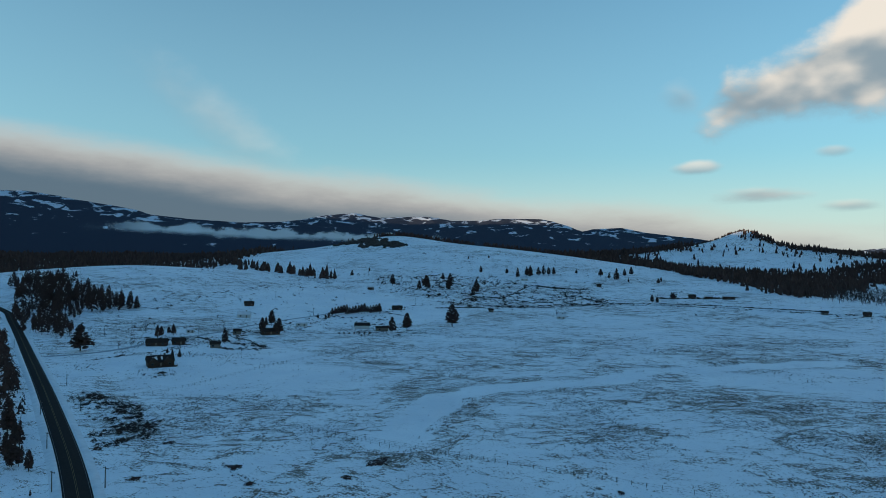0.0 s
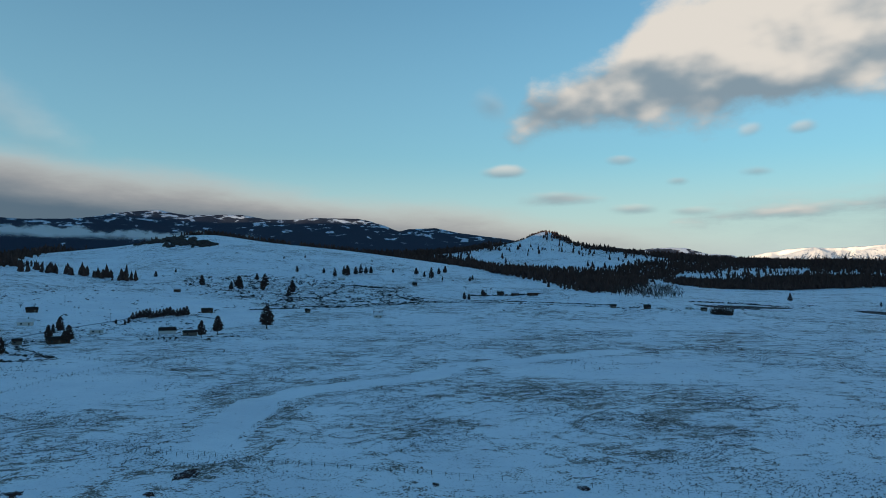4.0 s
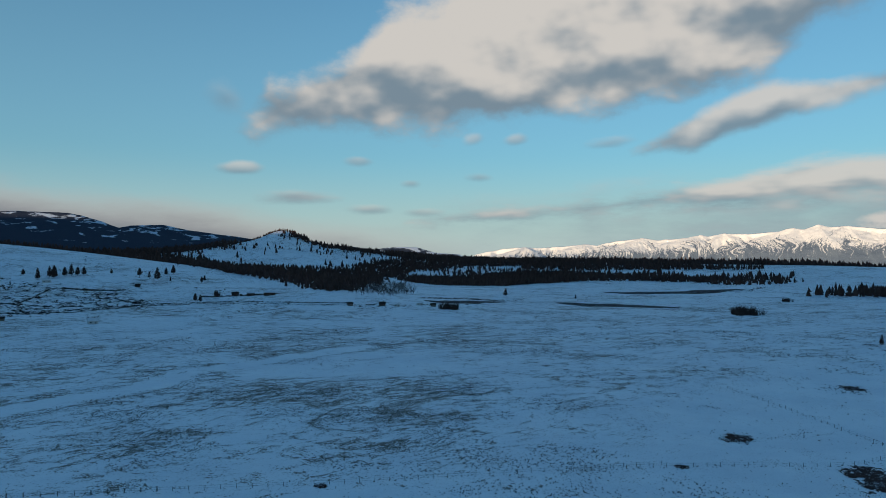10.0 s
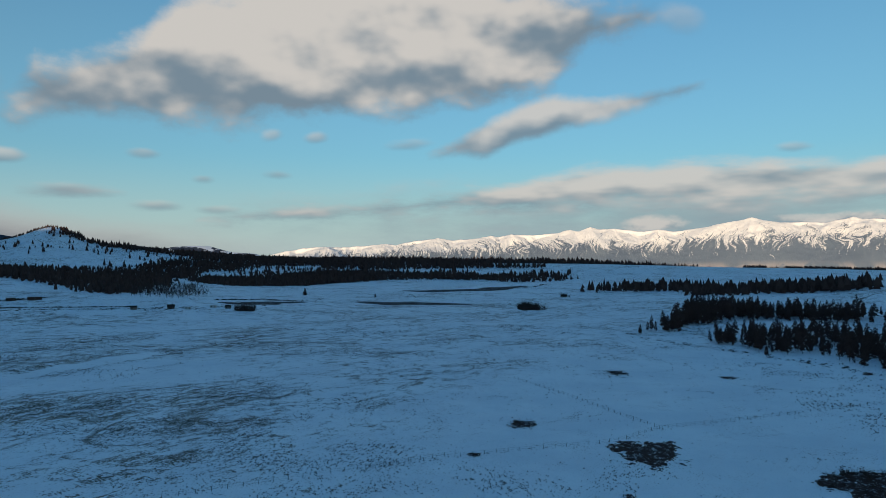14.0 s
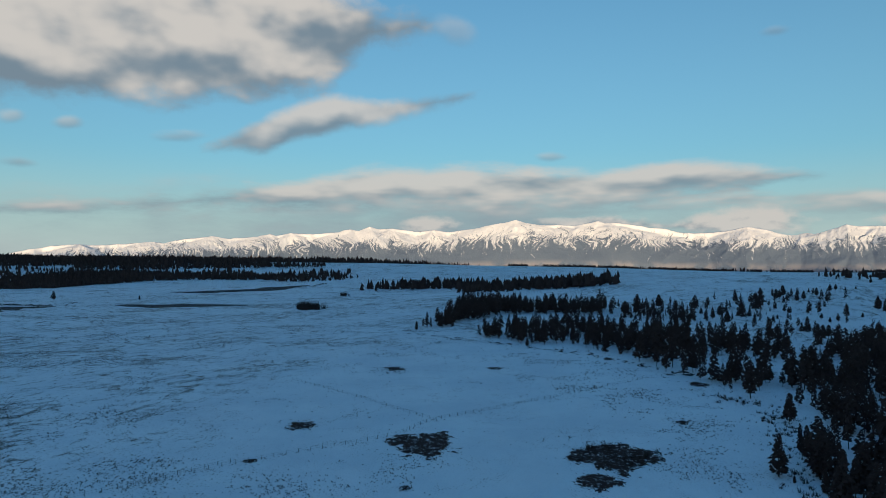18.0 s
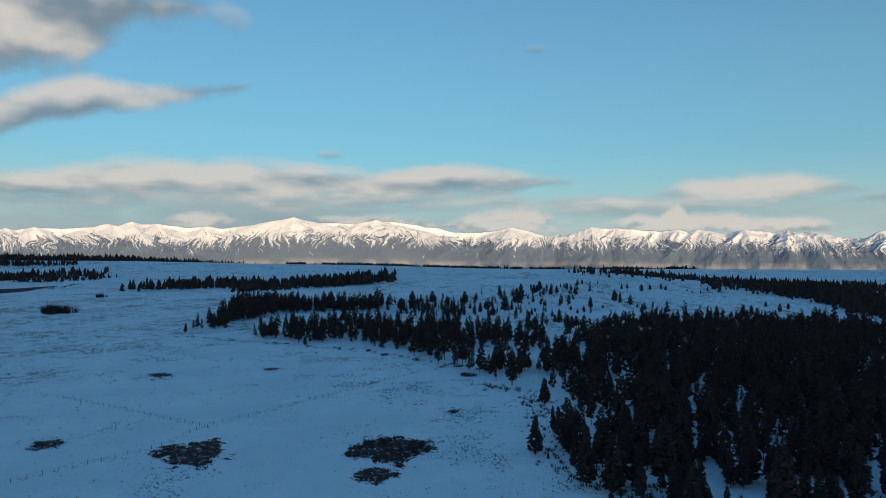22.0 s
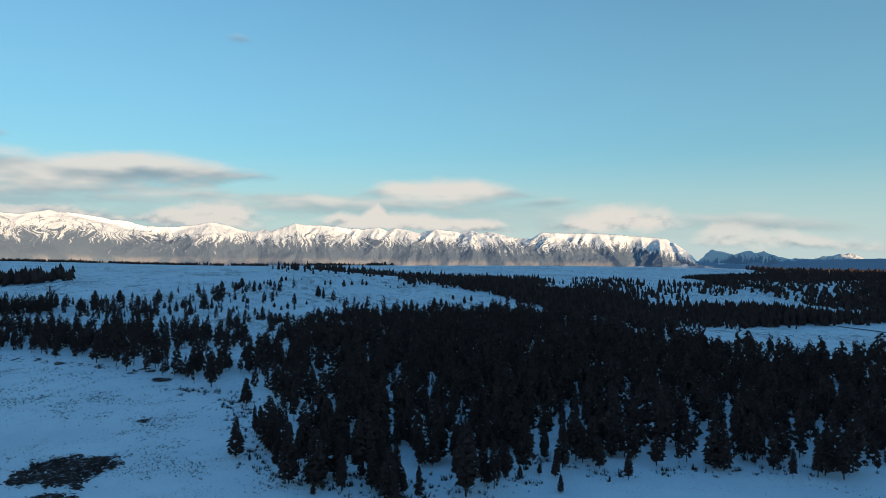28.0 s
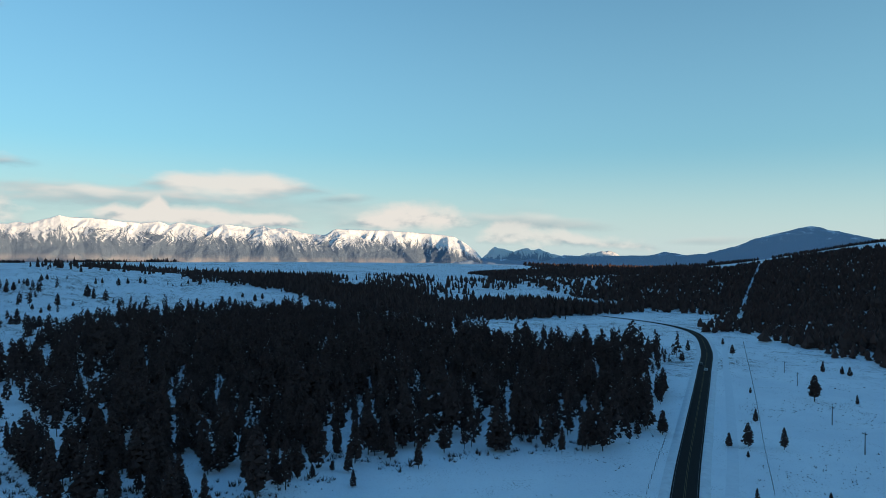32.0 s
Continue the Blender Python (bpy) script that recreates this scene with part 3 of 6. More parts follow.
def mountains(name, profile, near_r, far_r, material, label, relief, ribs, gap, seed, step=0.06, rows=80, base=-40.0, jag=0.05):
    """a range with this crest, bearing and degrees over the eye; a spur runs down from every peak towards the plain, others between"""
    rng = np.random.default_rng(seed)
    xs, ys = zip(*profile)
    bs = np.arange(xs[0], xs[-1], step)
    rise_by = np.interp(bs, xs, ys) + jag * (value_noise(bs * 2.1, bs * 0, seed) + 0.6 * value_noise(bs * 5.3, bs * 0, seed + 1) - 0.8)
    mid_r = near_r + 0.85 * (far_r - near_r)
    tops = 60 + mid_r * np.tan(np.radians(rise_by))
    spurs = []
    for k in range(1, len(profile) - 1):
        if ys[k] > ys[k - 1] and ys[k] >= ys[k + 1]:
            for way_off in (-1.5, 0.3, 1.4):
                spurs.append((xs[k], (way_off + rng.uniform(-0.5, 0.5)) * gap, rng.uniform(0.8, 1.25), rng.uniform(0.7, 1.0), np.interp(xs[k], bs, tops)))
    s = xs[0]
    while s < xs[-1]:
        spurs.append((s, rng.uniform(-1, 1) * gap * 1.5, rng.uniform(1.1, 1.9), rng.uniform(0.9, 1.3), np.interp(s, bs, tops)))
        s += gap * rng.uniform(0.35, 1.1)
    u = np.linspace(0, 1, rows)[:, None]
    k = np.minimum(1.0, u / 0.85)
    r = near_r + (far_r - near_r) * u
    across = np.radians(bs)[None, :] * 4300
    # spurs and valleys wander a little on their way down
    bent = bs[None, :] + 0.5 * gap * (value_noise(across / 210, k * 3.1 + 0 * across, seed + 7) - 0.5) * (1 - k)
    z = base + (tops[None, :] - base) * k ** 2.6 * 0.92
    for c, drift, power, flare, top in spurs:
        line_b = c + drift * (1 - k)
        z = np.maximum(z, base + (top - base) * k ** power - relief * flare * np.abs(bent - line_b) * 75 * (0.35 + 0.65 * k))
    w = np.clip((k - 0.95) / 0.05, 0, 1)
    z = np.minimum(z, tops[None, :]) * (1 - w) + tops[None, :] * w
    rib = np.zeros_like(z)
    for n, (size, amp) in enumerate(((150, 20), (74, 13), (36, 9), (17, 6))):
        q = value_noise(across / size + 0.9 * (1 - k), k * 900 / size * 0.45 + 0 * across, seed + 11 + n)
        rib += amp * (np.abs(2 * q - 1) - 0.45)
    z = z - ribs * rib * np.clip(0.1 + k, 0, 1) * (1 - k ** 9)
    z = np.where(u > 0.85, tops[None, :] - (tops[None, :] - base) * 0.5 * (u - 0.85) / 0.15, z)
    ang = np.radians(bs)[None, :]
    verts = np.stack([r * np.sin(ang), r * np.cos(ang), z], -1).reshape(-1, 3)
    ob = mesh_object(name, verts, grid_faces(rows, len(bs))[:, ::-1], material, smooth=True)
    smooth_tops = np.convolve(np.pad(tops, 60, "edge"), np.ones(121) / 121, "valid")
    rise = ob.data.attributes.new("rise", "FLOAT", "POINT")
    rise.data.foreach_set("value", ((z - base) / np.maximum(40.0, smooth_tops - base)[None, :]).ravel().astype(np.float32))
    return tagged(ob, label, "mountain", kind="structure")


EAST_A = [(35, -1.5), (36.5, 0.1), (38.3, 0.6), (39.9, 0.92), (41.7, 1.05), (42.8, 1.0), (44.7, 1.1), (46.5, 1.28), (47.5, 1.18), (48.9, 1.52), (51, 1.75), (52.2, 1.57), (54.5, 1.75), (55.4, 1.98), (55.9, 1.84), (57.1, 2.07), (58.7, 2.0), (60.8, 2.14), (61.9, 2.42), (62.6, 2.22), (63.5, 2.64), (64.2, 2.39), (65.3, 2.47), (67.7, 2.21), (68.8, 2.34), (69.9, 2.19), (72.4, 2.46), (73.2, 2.71), (75, 3.01), (75.6, 3.18), (76.4, 2.9), (77.5, 2.74), (79.4, 2.76), (80.5, 2.67)]
EAST_B = [(82.3, 3.03), (82.8, 2.84), (83.5, 2.9), (84.9, 2.73), (86.3, 2.45), (87.4, 2.36), (88.6, 2.05), (89.6, 1.95), (91, 2.0), (92.4, 2.17), (93.5, 2.41), (94.7, 2.17), (95.6, 1.84), (96.8, 1.68), (97.5, 1.88), (98, 1.69), (99.3, 2.15), (100, 2.43), (100.6, 2.27), (102, 2.31), (103.3, 2.2), (105.5, 2.0), (106.7, 2.18), (107.4, 1.9), (108.2, 2.15), (110.2, 1.74), (111.5, 2.05), (112.6, 2.0), (113.6, 1.83), (114.5, 1.97), (115.1, 1.73), (116, 1.9)]
EAST_C = [(116.9, 1.67), (118, 1.36), (119.4, 1.33), (120.3, 1.86), (121.5, 1.8), (123.9, 1.8), (125.3, 1.7), (127.1, 1.62), (129, 1.48), (130.1, 1.3), (131.1, 0.66), (131.8, 0.15), (132.4, -0.5), (134, -1.5)]
# bearings below -35 are out of view, raised to shade the rest from the sun
WEST = [(-84, 5.0), (-60, 7.0), (-50, 6.6), (-42, 5.2), (-37, 4.5), (-34.7, 4.46), (-33, 4.55), (-31.2, 4.28), (-29.4, 3.96), (-27.5, 3.7), (-26, 3.42), (-24.8, 3.07), (-22.3, 2.84), (-18.5, 2.66), (-15, 2.78), (-13.2, 3.09), (-12.3, 3.38), (-10.5, 3.65), (-9.1, 3.77), (-8.1, 3.55), (-7, 3.42), (-4.4, 3.55), (-3, 3.56), (-1.1, 3.2), (1.3, 3.26), (2.7, 3.41), (6.2, 3.41), (7.1, 3.23), (8.2, 2.9), (9.6, 2.3), (10.5, 2.53), (12.7, 2.66), (14.5, 2.25), (17, 1.92), (18.7, 1.69), (20.6, 1.32), (24, 1.1), (27.6, 1.0), (29, 0.76), (30.2, 0.95), (31.6, 1.04), (32.7, 0.99), (34.3, 0.53), (36.1, 0.44), (36.6, 0.25), (38, -0.6)]
SOUTH = [(126, -1.5), (127.5, -0.91), (130.2, -0.42), (131.1, -0.55), (132.9, -0.44), (135.6, -0.64), (136.6, -0.49), (137.5, -0.7), (139.2, -0.15), (141.1, -0.25), (143.7, -0.13), (145.9, -0.11), (147, 0.22), (148.5, -0.04), (150.1, 0.07), (152.2, 0.65), (153.5, 1.22), (155.3, 1.69), (156.4, 2.02), (157.3, 2.18), (157.9, 2.13), (158.4, 1.88), (159.6, 1.67), (161.2, 1.22), (163, 0.9), (168, 1.4), (182, 2.6)]
SOUTH_FAR = [(131.5, -1), (132.7, -0.2), (133.5, 0.5), (134.4, 0.32), (135.1, 0.12), (135.8, 0.36), (136.5, 0.3), (137.1, 0.36), (138.2, -0.15), (139.5, -0.35), (140.6, -0.12), (141.6, 0.1), (142.1, 0.3), (142.9, 0.24), (143.8, -0.1), (146, -0.8)]
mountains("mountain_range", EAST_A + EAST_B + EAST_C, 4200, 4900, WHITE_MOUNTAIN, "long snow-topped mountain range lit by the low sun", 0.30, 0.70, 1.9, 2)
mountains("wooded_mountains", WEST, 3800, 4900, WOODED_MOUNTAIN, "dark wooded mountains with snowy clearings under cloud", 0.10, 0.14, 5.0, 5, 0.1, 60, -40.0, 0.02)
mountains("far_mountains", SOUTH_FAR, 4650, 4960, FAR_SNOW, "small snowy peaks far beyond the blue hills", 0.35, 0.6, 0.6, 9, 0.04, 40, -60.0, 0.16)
mountains("blue_mountain", SOUTH, 4000, 4620, BLUE_MOUNTAIN, "far wooded mountain, haze-blue in its colour, with a broad summit", 0.15, 0.3, 4.0, 8, 0.08, 50, -60.0)


bs = np.radians(np.arange(-32, 2, 0.5))
zs = np.linspace(120, 300, 8)
verts = [(3780 * math.sin(a), 3780 * math.cos(a), z) for z in zs for a in bs]
tagged(mesh_object("mist_bank", verts, grid_faces(len(zs), len(bs)), MIST), "low roll of pale mist along the wooded mountains", "mist", kind="structure")


# ---- road ----
def smooth_line(points, step):
    """a Catmull-Rom line through plan points, cut at even steps"""
    p = [2 * np.array(points[0]) - np.array(points[1]), *map(np.array, points), 2 * np.array(points[-1]) - np.array(points[-2])]
    pts = []
    for a, b, c, d in zip(p, p[1:], p[2:], p[3:]):
        n = max(2, int(np.linalg.norm(c - b) / step))
        for k in np.arange(n) / n:
            pts.append(0.5 * (2 * b + (c - a) * k + (2 * a - 5 * b + 4 * c - d) * k ** 2 + (3 * b - a - 3 * c + d) * k ** 3))
    return np.array(pts + [p[-2]])


def strip(name, line, offsets, lifts, material, parent=None, label=""):
    """a band along a line: cross-section offsets to its side, and heights over the land"""
    t = np.gradient(line, axis=0)
    t /= np.linalg.norm(t, axis=1)[:, None]
    side = np.stack([t[:, 1], -t[:, 0]], 1)
    mid = height(line[:, 0], line[:, 1])
    verts = []
    for o, l in zip(offsets, lifts):
        q = line + side * o
        verts.append(np.column_stack([q, mid + l]))
    v = np.stack(verts, 1).reshape(-1, 3)
    ob = mesh_object(name, v, grid_faces(len(line), len(offsets)), material, parent, True)
    return tagged(ob, label)


# ---- plan: places on the ground, x and y in metres ----
ROAD = [(445, -570), (397, -560), (344, -539), (291, -493), (235, -410), (187.3, -324.9), (128.9, -217.7), (94.1, -154.6), (46, -72), (-2, 8.5), (-50, 92), (-96.6, 170.5), (-151.8, 251.8), (-245, 383), (-372, 556), (-425, 618), (-515, 678), (-675, 728)]
WOOD_CORE = [(311, -35.1), (213.1, -28.3), (191.7, -35.5), (164.8, -45.8), (157.7, -55.1), (164, -66.5), (160.5, -79.3), (168.1, -98.8), (154, -107.8), (143.3, -138.1), (141.5, -144.2), (130.4, -185.8), (131.2, -204.5), (171.1, -275.2), (238, -377), (296, -391), (291, -335), (356, -333), (431, -364), (579, -358), (601, -225), (582, -121), (507, -73), (387.2, -46.5)]
WOOD_FRINGE = [(511, 169), (477, 142), (469, 112), (452, 71), (418, 44), (387, 22), (362, 6), (330, -30), (400, -60), (486, -40), (536, 13), (566, 51), (575, 90), (562, 125), (556, 152), (516, 154)]
WOOD_POINT = [(549, 222), (542, 206), (571, 204), (596, 203), (644, 192), (672, 183), (680, 157), (683, 124), (672, 77), (727, 84), (745, 141), (760, 182), (790, 235), (774, 263), (722, 255), (643, 234), (596, 228)]
WOOD_RISE = [(654, 75), (631, 36), (610, 0), (698, 0), (721, 41), (737, 85)]
WOOD_HILL = [(758, 42), (803, -47), (847, -116), (804, -173), (669, -169), (640, -234), (555, -132), (500, -69), (559, -10), (641, 67)]
WOOD_BACK = [(579, -365), (429, -373), (457, -434), (455, -648), (524, -746), (616, -689), (648, -530), (832, -600), (909, -532), (1109, -579), (893, -377), (781, -384)]
WOOD_MIDDLE = [(827, -272), (930, -322), (1537, -649), (1397, -803), (1072, -651), (838, -395)]
WOOD_OPEN = [(825, -520), (1411, -920), (1014, -882), (1012, -1016), (769, -838), (673, -629), (674, -502)]
WOOD_HORIZON = [(1502, -708), (1858, -610), (2205, -457), (983, -140), (936, -274), (1547, -623)]
WOOD_ROW = [(1024, 514), (1080, 476), (1151, 411), (1010, 345), (950, 300), (961, 262), (981, 186), (972, 104), (1060, 130), (1090, 260), (1130, 330), (1263, 420), (1230, 500), (1090, 540)]
WOOD_ROWS = [(1051, 329), (1484, 381), (1799, 218), (989, 120), (992, 238)]
WOOD_TERRACE = [(1676, 1382), (1698, 1302), (1570, 1084), (1798, 972), (1628, 866), (1398, 834), (1419, 993), (1503, 1239)]
WOOD_NORTH = [(484, 2559), (569, 2344), (661, 2203), (687, 2111), (818, 1969), (970, 1925), (1096, 2049), (1231, 2130), (1978, 3008), (2372, 2708), (2577, 2514), (1827, 1810), (1679, 1917), (1452, 1956), (1283, 1851), (1119, 1796), (987, 1614), (987, 1707), (428, 849), (418, 901), (462, 1137), (413, 1339)]
WOOD_DELL = [(987, 1614), (1100, 1704), (1119, 1614), (1494, 1706), (1577, 1563), (1321, 1309), (1231, 1319), (957, 1166), (864, 1246), (903, 1450)]
WOOD_CREST = [(918, 2342), (1031, 2374), (1198, 2330), (1383, 2263), (1258, 2096), (1092, 2168), (938, 2257)]
WOOD_SHOULDER = [(491, 2598), (849, 3498), (818, 2388), (834, 2314), (645, 2415), (500, 2450)]
WOOD_PEAK = [(514, 2430), (773, 2377), (895, 2257), (1125, 2188), (1258, 2096), (1127, 1950), (868, 1912), (652, 2114)]
WOOD_HOLLOW = [(1191, 1845), (1374, 1982), (1584, 1808), (1400, 1598), (1169, 1686)]
WOOD_NORTHEAST = [(1940, 2155), (2207, 1174), (2467, 1098), (2853, 927), (2858, 1650), (2250, 2681)]
WOOD_WEST = [(-932, 1111), (-675, 1169), (-517, 1280), (-525, 1617), (-517, 2241), (-686, 3228), (-2121, 2528)]
WOOD_BEHIND = [(-520, 2445), (-157, 2245), (105, 1997), (271, 1931), (371, 1608), (424, 1387), (506, 1252), (549, 1178), (625, 1473), (556, 1712), (593, 2067), (828, 2987), (-573, 3250)]
WOOD_LEFT = [(-389, 588), (-514, 771), (-467, 784), (-402, 727), (-328, 671), (-312, 629), (-340, 607), (-324, 551), (-278, 469), (-291, 461), (-321, 498)]
LANE_EDGE = [(-539, 1536), (-464, 1424), (-339, 1162), (-266, 1065), (-226, 1044), (-194, 1054)]
WOOD_LANE = LANE_EDGE + [(x * 1.03, y * 1.03) for x, y in LANE_EDGE[::-1]]
WOOD_ROADSIDE = [(-410, 596), (-358, 526), (-255, 383), (-190.8, 291), (-132.2, 208.6), (-104.5, 169.3), (-115.1, 168.4)]
WOOD_VALLEY = [(1348, -1187), (1428, -1658), (681, -1269), (544, -1083), (372, -693), (432, -671), (486, -696), (677, -787), (913, -902)]
WOOD_SOUTH = [(281, -523), (503, -952), (696, -1318), (638, -1541), (496, -1500), (395, -1858), (131, -1494), (84, -594), (134, -414), (185, -455), (233, -525), (253, -522)]
POWER_CUT = [(729, -1509), (488, -960), (322, -614)]
PINES_NEAR_A = [(527.1, 219.6, 7.7), (210, -20.2, 11.8), (216.8, -30.7, 16), (280.3, -30.7, 10.8), (321.4, -20.2, 16.1), (204.7, -23.5, 2.3), (448.3, 107.3, 6.8), (381, 3.3, 12.4), (724, -157.8, 11.5), (150.2, -93.6, 4.6), (161.1, -98.8, 5.8), (161.9, -78.6, 5.9), (164.2, -85.3, 4.8), (162.4, -88.6, 3.9), (178.4, -101, 3), (164.2, -95.6, 3.1), (183.3, -98.4, 4.1), (120.9, -244.7, 4.9), (106.4, -210.7, 7.8)]
PINES_NEAR_B = [(109.9, -205.5, 4.8), (98.1, -216.9, 7), (146.3, -291.3, 2.9), (100.5, -199.1, 2.3), (121.9, -295.9, 11.1), (109.2, -305, 3.9), (151.2, -376.8, 5.8), (142.1, -377.1, 4.6), (137.2, -373.6, 5.1), (81.5, -166.1, 3.3), (70.4, -180.8, 2.2), (242, -443.2, 5.4), (211.4, -398.4, 6.8), (215, -350.3, 5.7), (238.1, -393.6, 7.1), (135.7, -194.3, 5.6), (131.3, -202.1, 8.3), (215.3, -348.9, 5.1)]
PINES_NEAR = PINES_NEAR_A + PINES_NEAR_B
PINES_FARM = [(-11.1, 620.9, 20.4), (-58.4, 555.9, 13.7), (-48.3, 578, 15.7), (-170.2, 485, 10.4), (-311.7, 645.7, 12.9), (-327.6, 647.9, 11.9), (-239, 422, 16.9), (-222, 492.3, 9.8), (-222.7, 499.6, 8.3), (-218.1, 510.3, 8.5), (-223.8, 515.5, 6), (-169.6, 406, 5.1), (-176.5, 411.8, 4.1), (-183.5, 420.7, 3.1), (-162.3, 548.5, 10.9), (-168.8, 582, 7.7), (-164.4, 583.3, 13.5), (-146.9, 531.1, 9.7), (-143.6, 528.8, 13.1), (-139.8, 654.2, 4.9), (-131.8, 649.8, 4.8), (-130.4, 659.2, 6)]
PINES_HEDGE = [(-131.9, 683.4, 7.3), (-129.6, 686.9, 7.9), (-127.2, 690.4, 8.5), (-124.4, 690.9, 9.1), (-122, 694.4, 9.7), (-119.1, 694.9, 10.3), (-116.7, 698.3, 7.5), (-114.2, 701.8, 8.1), (-111.8, 705.2, 8.7), (-108.8, 705.7, 9.3), (-106.3, 709.1, 9.9), (-103.7, 712.5, 10.6), (-101.1, 715.9, 7.7), (-98.5, 719.3, 8.3), (-95.9, 722.7, 8.9), (-93.2, 726, 9.6), (-90.5, 729.4, 10.2)]
PINES_SLOPE_A = [(-189.9, 1154.5, 10.5), (-171.7, 1236.1, 8.2), (-110.1, 1050.2, 18.2), (-67.2, 1017.8, 14.2), (-57.5, 1024.4, 21.9), (-55.1, 1042.5, 16.3), (-25, 1040.7, 15.4), (-22.2, 1067.8, 21.9), (-36.3, 1151.4, 12.3), (28.8, 1235.7, 13.2), (16.9, 992.9, 21.2), (11.6, 953.9, 13.3), (74.5, 1221.7, 11), (91.1, 1190.5, 16.6), (107.9, 1204.2, 16.8), (112.6, 1191.7, 20.5)]
PINES_SLOPE_B = [(128.9, 1208.1, 14.8), (138, 1210.2, 18.8), (146.7, 1209.1, 14.8), (155.8, 1211, 14.8), (234.3, 1195.2, 14.6), (245.8, 1180.7, 10.6), (253.2, 1157.6, 19.8), (281.8, 1225, 13), (298.6, 1245.7, 15.2), (318.9, 1128.8, 10.1), (236.2, 852.9, 9), (266.6, 887.8, 9.4), (198.1, 1229.1, 9), (-466.1, 811.7, 8.1), (7.2, 1401, 6.9), (49, 1415.2, 7)]
PINES_SLOPE = PINES_SLOPE_A + PINES_SLOPE_B
PINES_HILL_A = [(718, 3.8, 14.7), (686, -1.5, 6.8), (653.9, -11, 10.7), (673.8, -16.9, 10), (693.6, -23.1, 8), (619.6, -21.6, 11.2), (775.2, -34.6, 12.8), (663.1, -34.5, 16.4), (670.7, -41.5, 6.6), (710.3, -49.7, 17.5), (729.9, -55.2, 19.8), (782.5, -73.9, 11.6), (790.2, -77.8, 9.8), (797.8, -81.8, 13.2), (708.2, -73.8, 7), (699.8, -76.3, 5.8), (774.6, -92, 9.6), (785.7, -99.7, 9.1), (830.7, -110.2, 5.5), (807.9, -114.4, 9.4), (843.7, -132.4, 8.4), (852.7, -139.4, 7.1), (865.1, -161, 4.3), (933.1, -188.8, 7.8), (732, -153.9, 13.5), (683.3, -132.1, 4.6), (679.6, -119.3, 12.5), (659, -109.3, 5.5), (644.1, -101.1, 5.4), (664.8, -97.9, 5.5), (585, -76.6, 12.1)]
PINES_HILL_B = [(585.5, -72.9, 7.3), (657, -63.1, 4.3), (547.4, -53, 4.5), (542.1, -45.9, 11.2), (540.1, -80.4, 11.2), (556.3, -79.6, 10.2), (551.4, -85.6, 10.1), (828.2, -182.2, 7), (830.7, -189.5, 7), (811.4, -201.4, 9.6), (828.4, -215.6, 7), (830.9, -229.6, 8.5), (825.6, -233.5, 7), (822.6, -257.7, 3.5), (807.6, -258.8, 3.5), (810.4, -269.4, 4.2), (618.3, -219.3, 11.9), (634.6, -238.7, 5.6), (633.1, -248.3, 12.3), (639.7, -258.5, 11.3), (676.4, -300.2, 9.1), (700.7, -319.3, 7.6), (716.3, -303.7, 6.4), (722.3, 160.8, 12.2), (744.8, 141, 8.7), (680.4, 114.7, 7.9), (685, 98.4, 17.1), (707.9, 92.9, 8.2), (670.8, 65.9, 13.8), (699.7, 57.2, 17.3), (719, 38, 14.8)]
PINES_FIELD = [(714.5, 849.4, 12.6), (754.8, 734.3, 7.5), (232.8, 863.2, 10.6), (273.9, 920.1, 7.6), (308.3, 1106.9, 10), (267.3, 1132.9, 7.3), (542.4, 1009.5, 9.4)]
FENCE_NORTH = [(-43, 234.1), (-2, 211), (44.9, 186.7), (89, 164.5), (134.6, 143.9), (169.8, 128.6)]
FENCE_EAST = [(142.2, 139.2), (156, 133), (180.5, 118.7), (211.3, 98.2), (237.7, 92.3), (270.3, 73.1), (307.7, 51.7), (359.3, 22.6)]
FENCE_FARM = [(-159.6, 277.4), (-132.9, 307.5), (-116, 358.7), (-84, 438), (-52, 519), (-30, 591)]
FENCE_WEST = [(-144, 281.3), (-107.7, 264.9), (-79.5, 252.8), (-50.9, 237.6), (-21.5, 217.9), (10, 203.8), (42.7, 188.2)]
FENCE_ROAD = [(131.5, -205.6), (112.6, -170.1), (101.1, -148.9)]
FENCE_TRACK = [(243, -473), (143.8, -290.3), (104.1, -216.3), (80.5, -173.2)]
FENCE_LANE = [(-122, 461), (-82, 432), (-75, 503), (-23, 542)]
POLES = [(101.8, -261.9, 6.8), (80.6, -231.4, 6.8), (142, -326.5, 6.2), (162.6, -358.9, 5.8), (-184, 314.1, 4.2), (-148.4, 263, 3.9), (-129.3, 210.5, 3.9), (-104.7, 172.7, 3.5), (-93.1, 177, 3.5), (-159, 254.4, 4.2), (-287.2, 431.1, 4.3), (-264.3, 498.3, 5.8), (-202.6, 519.9, 6.9), (-219.9, 463.5, 4.6), (-217.4, 786.5, 7.8), (-147.8, 670.9, 7.8), (-59.3, 828.9, 8.2)]
DRIVEWAY = [(-248, 399), (-223, 424), (-210, 485), (-190, 543), (-167, 626), (-142, 681), (-113, 754), (-59, 709)]
DRIVEWAY_HILL = [(-95, 949), (-70, 918), (-49, 833), (-75, 752), (-120, 655)]
TRACK = [(87, -164.4), (100.9, -191), (121.4, -228.8), (150.4, -281.3), (189.7, -351), (244, -450)]
FAR_ROAD = [(691, -614), (763, -703), (902, -867), (968, -958), (986, -1017)]
BRUSH_CREEK = [(-15, 816), (74, 843), (127, 873), (224, 841), (277, 799), (348, 745), (427, 713)]
